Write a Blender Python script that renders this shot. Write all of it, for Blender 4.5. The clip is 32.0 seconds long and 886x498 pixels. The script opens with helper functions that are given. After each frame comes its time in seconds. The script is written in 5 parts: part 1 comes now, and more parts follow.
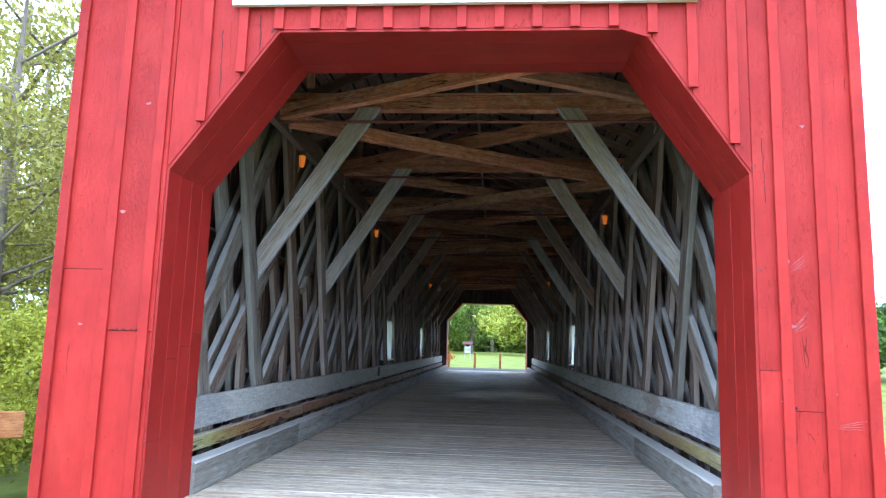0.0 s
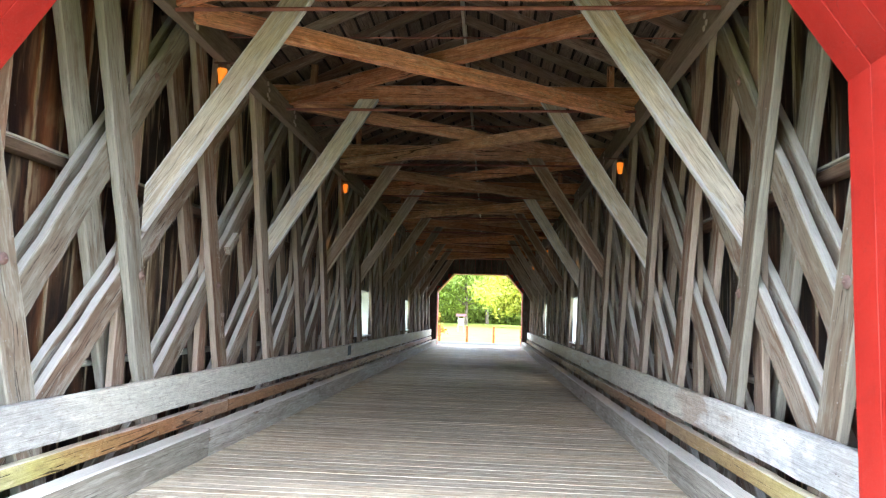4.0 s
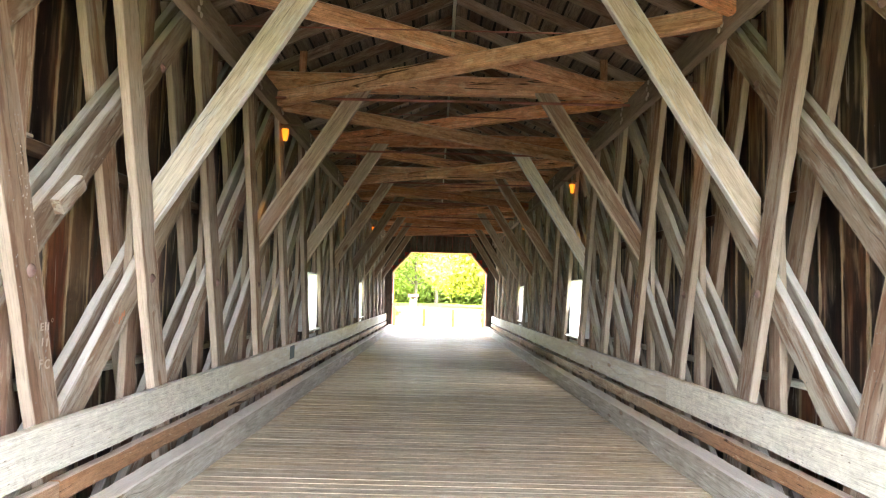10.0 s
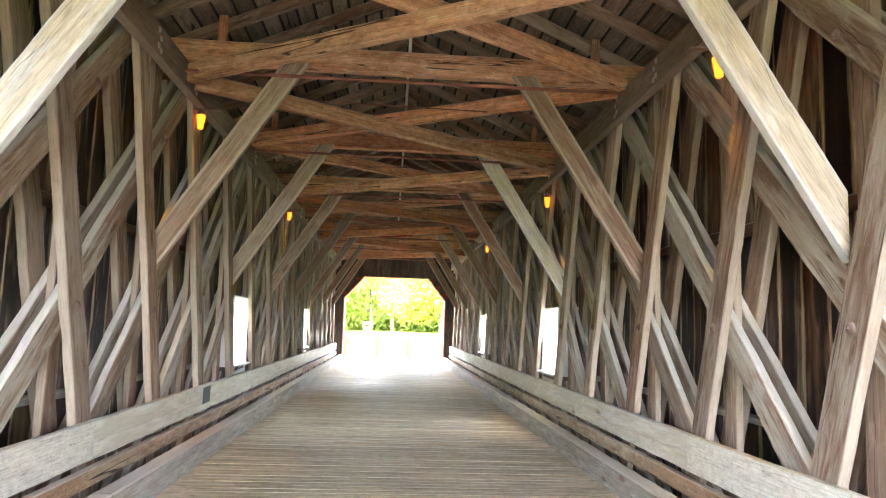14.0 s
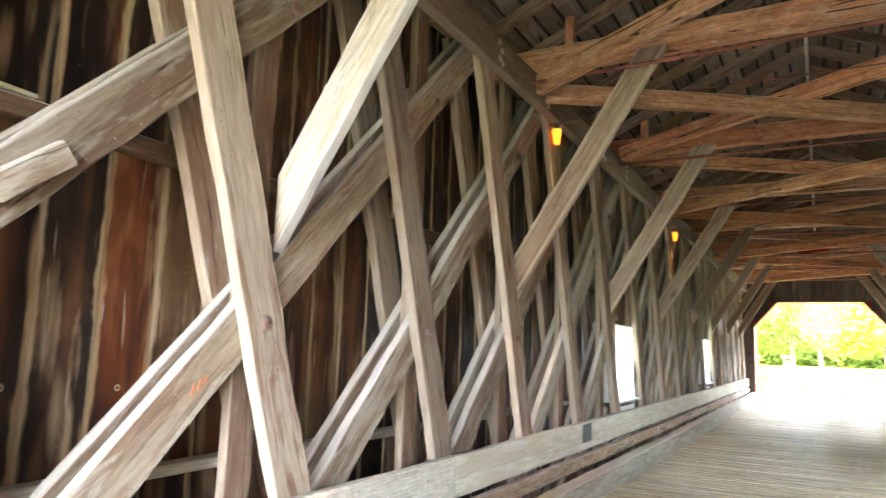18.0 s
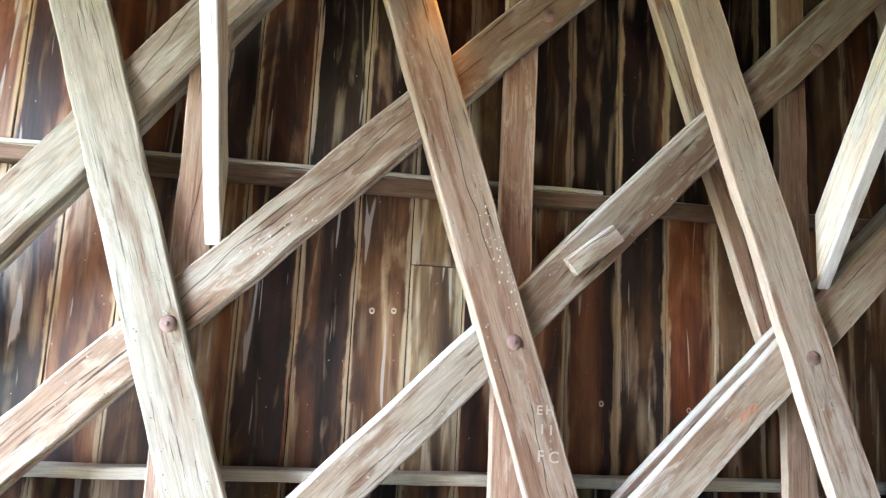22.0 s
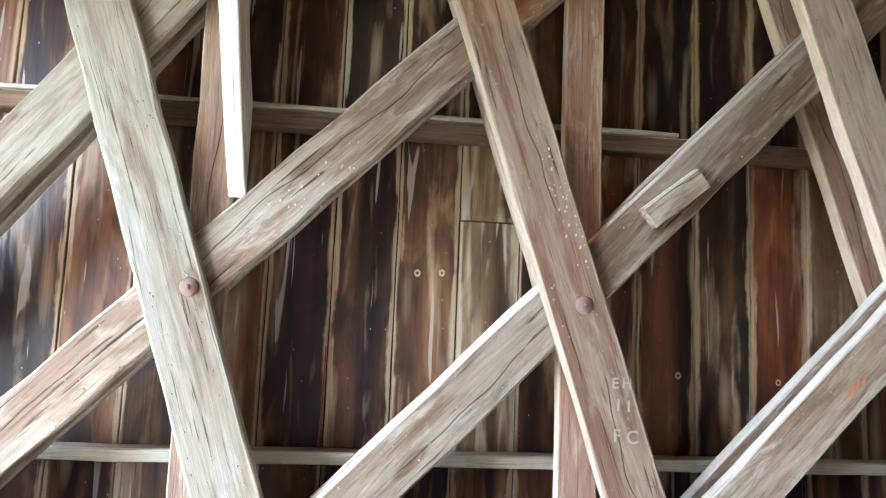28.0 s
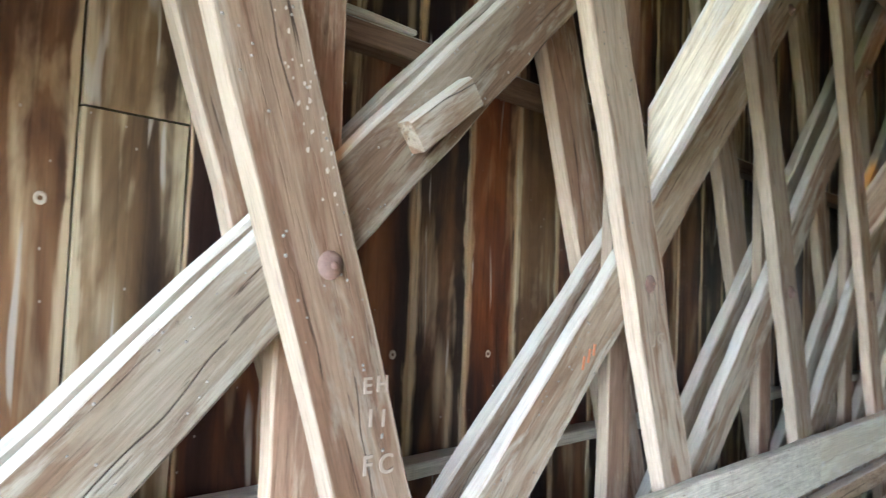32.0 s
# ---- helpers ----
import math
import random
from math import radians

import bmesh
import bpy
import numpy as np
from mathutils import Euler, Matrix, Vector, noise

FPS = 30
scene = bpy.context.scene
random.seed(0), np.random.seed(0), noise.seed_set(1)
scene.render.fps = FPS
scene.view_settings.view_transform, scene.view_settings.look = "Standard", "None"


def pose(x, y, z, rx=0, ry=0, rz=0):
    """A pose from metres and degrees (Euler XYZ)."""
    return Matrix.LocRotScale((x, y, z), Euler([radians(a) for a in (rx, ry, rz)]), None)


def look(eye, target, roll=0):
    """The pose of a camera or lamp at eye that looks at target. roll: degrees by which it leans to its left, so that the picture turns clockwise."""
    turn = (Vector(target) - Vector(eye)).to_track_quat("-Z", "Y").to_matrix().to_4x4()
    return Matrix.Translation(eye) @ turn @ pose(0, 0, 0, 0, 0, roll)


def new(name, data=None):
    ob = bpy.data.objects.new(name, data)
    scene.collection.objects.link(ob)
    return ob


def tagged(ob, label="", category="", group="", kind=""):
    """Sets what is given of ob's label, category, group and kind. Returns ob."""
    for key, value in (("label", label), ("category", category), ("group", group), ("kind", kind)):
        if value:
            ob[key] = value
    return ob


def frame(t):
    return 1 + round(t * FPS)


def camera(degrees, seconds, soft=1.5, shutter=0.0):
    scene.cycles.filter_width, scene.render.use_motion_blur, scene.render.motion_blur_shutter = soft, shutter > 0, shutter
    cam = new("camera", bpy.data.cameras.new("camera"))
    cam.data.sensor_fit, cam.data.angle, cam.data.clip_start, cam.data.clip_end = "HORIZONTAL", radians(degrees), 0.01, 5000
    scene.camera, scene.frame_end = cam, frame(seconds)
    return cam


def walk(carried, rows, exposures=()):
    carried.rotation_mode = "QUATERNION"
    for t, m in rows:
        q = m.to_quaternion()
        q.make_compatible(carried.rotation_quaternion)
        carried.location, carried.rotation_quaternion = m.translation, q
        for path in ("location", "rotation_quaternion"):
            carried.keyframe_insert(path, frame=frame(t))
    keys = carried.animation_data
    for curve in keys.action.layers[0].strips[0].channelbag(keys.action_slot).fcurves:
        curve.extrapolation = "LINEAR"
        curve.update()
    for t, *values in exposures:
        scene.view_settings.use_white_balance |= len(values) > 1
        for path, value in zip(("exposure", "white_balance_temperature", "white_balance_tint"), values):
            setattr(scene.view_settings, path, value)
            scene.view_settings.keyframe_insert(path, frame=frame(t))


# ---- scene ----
cam = camera(66.3, 32.0, soft=1.15, shutter=0.35)
PATH = [
    (0, (0.404, -5.271, 1.425), (0.25, -3.297, 1.707), 1.6),
    (0.5, (0.439, -4.904, 1.458), (0.289, -2.928, 1.734), 1.7),
    (1, (0.554, -4.519, 1.468), (0.407, -2.542, 1.737), 1.7),
    (1.5, (0.58, -4.21, 1.464), (0.434, -2.232, 1.727), 1.7),
    (2, (0.555, -3.902, 1.478), (0.408, -1.924, 1.731), 1.6),
    (2.5, (0.641, -3.583, 1.491), (0.494, -1.603, 1.73), 1.7),
    (3, (0.681, -3.272, 1.51), (0.538, -1.291, 1.738), 1.6),
    (3.5, (0.607, -2.939, 1.509), (0.463, -0.955, 1.724), 1.8),
    (5.5, (0.445, -1.658, 1.579), (0.318, 0.332, 1.737), 1.9),
    (6, (0.424, -1.353, 1.583), (0.305, 0.638, 1.733), 1.9),
    (6.5, (0.397, -1.077, 1.588), (0.282, 0.914, 1.732), 1.9),
    (7, (0.283, -0.81, 1.612), (0.175, 1.182, 1.749), 1.9),
    (7.5, (0.178, -0.512, 1.619), (0.081, 1.481, 1.754), 1.9),
    (8, (0.127, -0.154, 1.644), (0.044, 1.84, 1.774), 1.9),
    (8.5, (0.049, 0.138, 1.684), (-0.019, 2.132, 1.81), 1.8),
    (9, (-0.068, 0.423, 1.693), (-0.116, 2.419, 1.824), 1.6),
    (9.5, (-0.141, 0.704, 1.686), (-0.144, 2.699, 1.82), 1.6),
    (10, (-0.175, 1.027, 1.709), (-0.158, 3.022, 1.851), 1.5),
    (10.5, (-0.244, 1.336, 1.718), (-0.214, 3.329, 1.885), 1.6),
    (11, (-0.298, 1.616, 1.729), (-0.236, 3.607, 1.917), 1.6),
    (11.5, (-0.245, 1.871, 1.733), (-0.138, 3.858, 1.929), 1.5),
    (12, (-0.186, 2.092, 1.744), (-0.057, 4.077, 1.952), 1.6),
    (12.5, (-0.241, 2.34, 1.755), (-0.104, 4.324, 1.969), 1.6),
    (13, (-0.277, 2.573, 1.762), (-0.137, 4.556, 1.98), 1.9),
    (13.5, (-0.205, 2.816, 1.739), (-0.063, 4.799, 1.963), 1.9),
    (15.5, (-0.006, 3.807, 1.752), (0.132, 5.788, 1.983), 1.9),
    (16, (-0.051, 3.983, 1.738), (-0.031, 5.968, 1.979), 1.9),
    (16.5, (-0.133, 4.089, 1.769), (-0.302, 6.067, 2.014), 2.1),
    (17, (-0.114, 4.121, 1.742), (-0.523, 6.061, 1.999), 2.2),
    (17.5, (-0.067, 4.187, 1.725), (-0.786, 6.033, 1.998), 1.9),
    (18, (-0.005, 4.224, 1.707), (-0.967, 5.954, 1.994), 1.8),
    (18.5, (0.135, 4.206, 1.707), (-1.066, 5.776, 2.01), 2.0),
    (19, (0.218, 4.194, 1.705), (-1.187, 5.582, 2.019), 2.3),
    (19.5, (0.325, 4.144, 1.696), (-1.238, 5.35, 2.021), 2.2),
    (20, (0.49, 4.159, 1.695), (-1.213, 5.156, 2.018), 2.6),
    (20.5, (0.644, 4.243, 1.705), (-1.167, 5.033, 2.015), 2.7),
    (21, (0.745, 4.321, 1.71), (-1.15, 4.883, 2.017), 2.7),
    (21.5, (0.831, 4.343, 1.725), (-1.109, 4.722, 2.031), 2.8),
    (22, (0.925, 4.298, 1.741), (-1.03, 4.597, 2.039), 2.9),
    (22.5, (0.988, 4.257, 1.732), (-0.973, 4.513, 2.032), 2.9),
    (23, (1.05, 4.227, 1.731), (-0.915, 4.458, 2.025), 2.8),
    (23.5, (1.103, 4.216, 1.719), (-0.864, 4.426, 2.016), 2.6),
    (24, (1.12, 4.202, 1.716), (-0.85, 4.383, 2.01), 2.6),
    (24.5, (1.123, 4.203, 1.712), (-0.848, 4.367, 2.005), 2.6),
    (25, (1.115, 4.203, 1.709), (-0.858, 4.367, 1.995), 2.6),
    (25.5, (1.096, 4.206, 1.705), (-0.877, 4.373, 1.987), 2.5),
    (27.5, (0.666, 4.311, 1.674), (-1.306, 4.53, 1.923), 2.4),
    (28, (0.408, 4.25, 1.69), (-1.567, 4.466, 1.912), 2.4),
    (28.5, (0.183, 4.218, 1.678), (-1.791, 4.458, 1.889), 2.5),
    (29, (-0.047, 4.219, 1.653), (-2.009, 4.557, 1.843), 2.6),
    (29.5, (-0.253, 4.211, 1.655), (-2.19, 4.672, 1.842), 2.6),
    (30, (-0.426, 4.151, 1.692), (-2.326, 4.756, 1.849), 2.3),
    (30.5, (-0.581, 4.101, 1.696), (-2.406, 4.906, 1.841), 2.4),
    (31, (-0.787, 4.11, 1.695), (-2.499, 5.136, 1.816), 2.5),
    (31.5, (-0.953, 4.142, 1.715), (-2.551, 5.339, 1.833), 2.3),
    (32, (-1.048, 4.151, 1.766), (-2.496, 5.527, 1.872), 2.3),
]
EXPOSURES = [(0.0, 2.4, 4750, 9), (2.0, 3.1, 5200, 8), (3.5, 3.7, 5550, 9), (5.5, 4.12, 6000, 13), (7.0, 4.45, 6400, 15), (9.0, 4.9, 6350, 12), (13.0, 5.52, 5950, 12), (16.0, 5.78, 6050, 12), (17.0, 5.75, 6050, 11), (19.0, 5.8, 5900, 9), (21.0, 5.7, 5650, 9), (24.0, 5.36, 5350, 9), (28.0, 5.3, 5450, 9), (30.5, 5.36, 5500, 7), (32.0, 5.29, 5550, 6)]
walk(cam, [(t, look(eye, target, roll)) for t, eye, target, roll in PATH], EXPOSURES)

# ---- light ----
world = bpy.data.worlds.new("sky")
scene.world = world
world.use_nodes = True
wn, wl = world.node_tree.nodes, world.node_tree.links
sky = wn.new("ShaderNodeTexSky")
sky.sky_type, sky.sun_disc = "NISHITA", False
sky.sun_elevation, sky.sun_rotation = radians(68), radians(178)
cloud = wn.new("ShaderNodeMix")
cloud.data_type = "RGBA"
cloud.inputs["Factor"].default_value = 0.72
wl.new(sky.outputs[0], cloud.inputs["A"])
cloud.inputs["B"].default_value = (11.5, 12.0, 12.6, 1)
wl.new(cloud.outputs["Result"], wn["Background"].inputs[0])
wn["Background"].inputs[1].default_value = 0.095
sun = new("sun", bpy.data.lights.new("sun", "SUN"))
sun.data.energy, sun.data.angle, sun.data.color = 0.5, radians(45), (1.0, 0.97, 0.93)
sun.matrix_world = look((1.0, -20, 50), (0, 0, 0))

# ---- plan ----
PITCH = 1.80           # bay of the lattice
BOLT_Y, BOLT_Z = 3.47, 1.81
LEAN_Y = -0.333        # steep planks: metres along the bridge for each metre up
KNEES = [3.625 + 3.60 * j for j in range(9)]

# ---- materials ----


def material(name):
    m = bpy.data.materials.new(name)
    m.use_nodes = True
    return m, m.node_tree.nodes, m.node_tree.links, m.node_tree.nodes["Principled BSDF"]


def ramp(n, stops):
    r = n.new("ShaderNodeValToRGB")
    e = r.color_ramp.elements
    while len(e) < len(stops):
        e.new(0.5)
    for el, (p, c) in zip(e, stops):
        el.position, el.color = p, (*c, 1)
    return r


def mixed(n, l, kind, fac, a, b):
    x = n.new("ShaderNodeMix")
    x.data_type, x.blend_type = "RGBA", kind
    for key, v in (("Factor", fac), ("A", a), ("B", b)):
        if isinstance(v, (int, float)):
            x.inputs[key].default_value = v
        elif isinstance(v, tuple):
            x.inputs[key].default_value = (*v, 1)
        else:
            l.new(v, x.inputs[key])
    return x.outputs["Result"]


def noise_at(n, l, vec, scale, detail=6, rough=0.6, stretch=(1, 1, 1), distort=0.0):
    m = n.new("ShaderNodeMapping")
    m.inputs["Scale"].default_value = stretch
    l.new(vec, m.inputs[0])
    t = n.new("ShaderNodeTexNoise")
    t.inputs["Scale"].default_value, t.inputs["Detail"].default_value = scale, detail
    t.inputs["Roughness"].default_value, t.inputs["Distortion"].default_value = rough, distort
    l.new(m.outputs[0], t.inputs["Vector"])
    return t.outputs["Fac"]


def wood(name, dark, mid, light, grey=(0.36, 0.35, 0.34), greying=0.45, rough=0.8, vary=0.5, relief=0.6, crack=0.85, pale_tops=0.0, flake=0.5, nails=0.5, tint=(1.0, 0.9, 0.82), patchy=0.5, edges=0.0, streaks=(0.8, 15, 15), along=(), island=False, softness=0.9, rings=0.45):
    """Weathered sawn timber; the grain runs along the piece's own x. The faces that look up can be made paler."""
    m, n, l, out = material(name)
    tc, info, geo = n.new("ShaderNodeTexCoord"), n.new("ShaderNodeObjectInfo"), n.new("ShaderNodeNewGeometry")
    shift = n.new("ShaderNodeVectorMath")
    shift.operation = "MULTIPLY_ADD"
    piece = geo.outputs["Random Per Island"] if island else info.outputs["Random"]
    l.new(piece, shift.inputs[0])
    shift.inputs[1].default_value = (41, 17, 29)
    l.new(tc.outputs["Object"], shift.inputs[2])
    v = shift.outputs[0]

    def math2(op, x, y, z=None):
        q = n.new("ShaderNodeMath")
        q.operation = op
        for i, w in enumerate((x, y, z)):
            if w is None:
                continue
            if isinstance(w, (int, float)):
                q.inputs[i].default_value = w
            else:
                l.new(w, q.inputs[i])
        return q.outputs[0]

    grain = noise_at(n, l, v, 1.0, 8, 0.68, streaks, 0.9)
    fine = noise_at(n, l, v, 1.0, 5, 0.75, (4, 120, 120))
    blotch = noise_at(n, l, v, 1.3, 4, 0.6, (0.7, 2.6, 2.6))
    split = noise_at(n, l, v, 1.0, 2, 0.5, (0.22, 6, 6), 0.25)
    mottle = noise_at(n, l, v, 1.0, 6, 0.75, (11, 15, 15), 0.6)
    chip = noise_at(n, l, v, 1.0, 5, 0.7, (7, 26, 26), 0.4)
    base = ramp(n, [(0.24, dark), (0.48, mid), (0.74, light)])
    l.new(grain, base.inputs[0])
    # pieces differ: some brown, some bleached grey
    hue = math2("FRACT", math2("MULTIPLY", piece, 7.31), 0.0)
    brown = mixed(n, l, "MULTIPLY", hue, base.outputs[0], tint)
    old = ramp(n, [(0.38, (0, 0, 0)), (0.60, (1, 1, 1))])
    l.new(blotch, old.inputs[0])
    amount = math2("MULTIPLY", old.outputs[0], greying)
    greyed = mixed(n, l, "OVERLAY", 0.55, grey, base.outputs[0])
    col = mixed(n, l, "MIX", amount, brown, greyed)
    fr = ramp(n, [(0.28, (0.45, 0.42, 0.4)), (0.5, (0.95, 0.94, 0.93)), (0.72, (1.3, 1.28, 1.25))])
    l.new(fine, fr.inputs[0])
    col = mixed(n, l, "MULTIPLY", 0.8, col, fr.outputs[0])
    mo = ramp(n, [(0.28, (0.5, 0.46, 0.43)), (0.44, (0.9, 0.89, 0.88)), (0.56, (1.05, 1.05, 1.05)), (0.72, (1.32, 1.31, 1.3))])
    l.new(mottle, mo.inputs[0])
    col = mixed(n, l, "MULTIPLY", softness, col, mo.outputs[0])
    smooth = noise_at(n, l, v, 1.0, 1.5, 0.4, (0.4, 6.0, 6.0), 0.4)
    ring = ramp(n, [(0.0, (0.55, 0.5, 0.46)), (0.14, (0.94, 0.93, 0.92)), (0.5, (1.08, 1.08, 1.08))])
    l.new(math2("PINGPONG", math2("MULTIPLY", smooth, 26.0), 0.5), ring.inputs[0])
    col = mixed(n, l, "MULTIPLY", rings, col, ring.outputs[0])
    # brown patches, bleached patches and pale combed lines
    patch = noise_at(n, l, v, 1.0, 4, 0.65, (2.0, 6.0, 6.0), 1.0)
    pr = ramp(n, [(0.50, (0, 0, 0)), (0.60, (patchy, patchy, patchy))])
    l.new(patch, pr.inputs[0])
    col = mixed(n, l, "MIX", pr.outputs[0], col, mixed(n, l, "MULTIPLY", 1.0, col, (0.62, 0.485, 0.375)))
    bleach = noise_at(n, l, v, 1.0, 5, 0.7, (2.2, 5.0, 5.0), 1.2)
    br = ramp(n, [(0.56, (0, 0, 0)), (0.66, (patchy * 0.7, patchy * 0.7, patchy * 0.7))])
    l.new(bleach, br.inputs[0])
    col = mixed(n, l, "MIX", br.outputs[0], col, mixed(n, l, "MULTIPLY", 0.8, tuple(min(0.75, c * 1.25) for c in light), fr.outputs[0]))
    comb = noise_at(n, l, v, 1.0, 3, 0.6, (2.2, 75, 75), 0.5)
    cb = ramp(n, [(0.30, (0.55, 0.51, 0.48)), (0.40, (1, 1, 1)), (0.62, (1, 1, 1)), (0.68, (1.45, 1.43, 1.4))])
    l.new(comb, cb.inputs[0])
    col = mixed(n, l, "MULTIPLY", patchy, col, cb.outputs[0])
    gen = n.new("ShaderNodeSeparateXYZ")
    l.new(tc.outputs["Generated"], gen.inputs[0])
    edge = math2("ABSOLUTE", math2("SUBTRACT", gen.outputs[1], 0.5), 0.0)
    er = ramp(n, [(0.60, (0, 0, 0)), (0.66, (edges, edges, edges))])
    l.new(math2("MULTIPLY_ADD", bleach, 0.28, edge), er.inputs[0])
    col = mixed(n, l, "MIX", er.outputs[0], col, mixed(n, l, "MULTIPLY", 0.8, tuple(min(0.72, c * 1.2) for c in light), fr.outputs[0]))
    if along:
        ar = ramp(n, along)
        l.new(math2("MULTIPLY_ADD", math2("SUBTRACT", blotch, 0.5), 0.5, gen.outputs[0]), ar.inputs[0])
        col = mixed(n, l, "MIX", 0.85, col, mixed(n, l, "MULTIPLY", 0.8, mixed(n, l, "MULTIPLY", 0.7, ar.outputs[0], mo.outputs[0]), fr.outputs[0]))
    fl = ramp(n, [(0.60, (0, 0, 0)), (0.66, (flake, flake, flake))])
    l.new(chip, fl.inputs[0])
    col = mixed(n, l, "MIX", fl.outputs[0], col, mixed(n, l, "MIX", 0.5, col, tuple(min(0.8, c * 1.35) for c in light)))
    cr = ramp(n, [(0.004, (0.05, 0.04, 0.035)), (0.009, (1, 1, 1))])
    l.new(math2("ADD", math2("ABSOLUTE", math2("SUBTRACT", split, 0.5), 0.0), math2("MULTIPLY", math2("MAXIMUM", math2("SUBTRACT", 0.54, blotch), 0.0), 0.35)), cr.inputs[0])
    col = mixed(n, l, "MULTIPLY", crack, col, cr.outputs[0])
    for stretch, near, far, shade, fac in (((1.1, 3.6, 3.6), 0.04, 0.1, (0.25, 0.17, 0.12), 0.75), ((4.5, 11, 11), 0.05, 0.085, (0.06, 0.05, 0.045), nails)):
        dots = n.new("ShaderNodeTexVoronoi")
        dm = n.new("ShaderNodeMapping")
        dm.inputs["Scale"].default_value = stretch
        l.new(v, dm.inputs[0])
        l.new(dm.outputs[0], dots.inputs["Vector"])
        dr = ramp(n, [(near, shade), (far, (1, 1, 1))])
        l.new(dots.outputs["Distance"], dr.inputs[0])
        col = mixed(n, l, "MULTIPLY", fac, col, dr.outputs[0])
    hsv = n.new("ShaderNodeHueSaturation")
    val = n.new("ShaderNodeMapRange")
    val.inputs[3].default_value, val.inputs[4].default_value = 1 - vary * 0.5, 1 + vary * 0.5
    l.new(piece, val.inputs[0])
    l.new(val.outputs[0], hsv.inputs["Value"])
    l.new(col, hsv.inputs["Color"])
    col = hsv.outputs[0]
    if pale_tops:
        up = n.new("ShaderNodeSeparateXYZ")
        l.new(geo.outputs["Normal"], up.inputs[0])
        face = math2("MULTIPLY", math2("SMOOTH_MIN", math2("MAXIMUM", math2("MULTIPLY_ADD", up.outputs[2], 2.5, -0.75), 0.0), 1.0, 0.1), pale_tops)
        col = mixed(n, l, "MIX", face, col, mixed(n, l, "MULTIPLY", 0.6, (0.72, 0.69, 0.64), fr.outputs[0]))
    l.new(col, out.inputs["Base Color"])
    out.inputs["Roughness"].default_value = rough
    out.inputs["Specular IOR Level"].default_value = 0.3
    h = math2("MULTIPLY_ADD", fine, 0.5, math2("MULTIPLY_ADD", grain, 1.2, math2("MULTIPLY", cr.outputs[0], 1.4)))
    bump = n.new("ShaderNodeBump")
    bump.inputs["Strength"].default_value, bump.inputs["Distance"].default_value = relief, 0.008
    l.new(h, bump.inputs["Height"])
    l.new(bump.outputs[0], out.inputs["Normal"])
    return m


def plain(name, color, rough=0.6, metal=0.0, spread=0.25, scale=8.0, relief=0.2):
    """A painted, metal, earth or stone surface with blotches at two scales."""
    m, n, l, out = material(name)
    tc = n.new("ShaderNodeTexCoord")
    big = noise_at(n, l, tc.outputs["Object"], scale * 0.2, 4)
    small = noise_at(n, l, tc.outputs["Object"], scale * 4, 6, 0.7)
    a = ramp(n, [(0.3, tuple(c * (1 - spread) for c in color)), (0.7, tuple(min(1, c * (1 + spread)) for c in color))])
    l.new(big, a.inputs[0])
    b = ramp(n, [(0.3, (1 - spread,) * 3), (0.7, (1.05, 1.05, 1.05))])
    l.new(small, b.inputs[0])
    l.new(mixed(n, l, "MULTIPLY", 0.7, a.outputs[0], b.outputs[0]), out.inputs["Base Color"])
    out.inputs["Roughness"].default_value, out.inputs["Metallic"].default_value = rough, metal
    bump = n.new("ShaderNodeBump")
    bump.inputs["Strength"].default_value, bump.inputs["Distance"].default_value = relief, 0.01
    l.new(small, bump.inputs["Height"])
    l.new(bump.outputs[0], out.inputs["Normal"])
    return m


def numbers(n, l):
    """A shorthand for math nodes."""
    def num(op, x, y=0.0, z=None):
        q = n.new("ShaderNodeMath")
        q.operation = op
        for i, w in enumerate((x, y, z)):
            if isinstance(w, (int, float)):
                q.inputs[i].default_value = w
            elif w is not None:
                l.new(w, q.inputs[i])
        return q.outputs[0]
    return num


def own_space(n, l, step):
    """The piece's own coordinates, moved on by a step of its own so that no two pieces match, and its random number."""
    tc, info = n.new("ShaderNodeTexCoord"), n.new("ShaderNodeObjectInfo")
    shift = n.new("ShaderNodeVectorMath")
    shift.operation = "MULTIPLY_ADD"
    l.new(info.outputs["Random"], shift.inputs[0])
    shift.inputs[1].default_value = step
    l.new(tc.outputs["Object"], shift.inputs[2])
    xyz = n.new("ShaderNodeSeparateXYZ")
    l.new(tc.outputs["Object"], xyz.inputs[0])
    return shift.outputs[0], xyz.outputs, info.outputs["Random"]


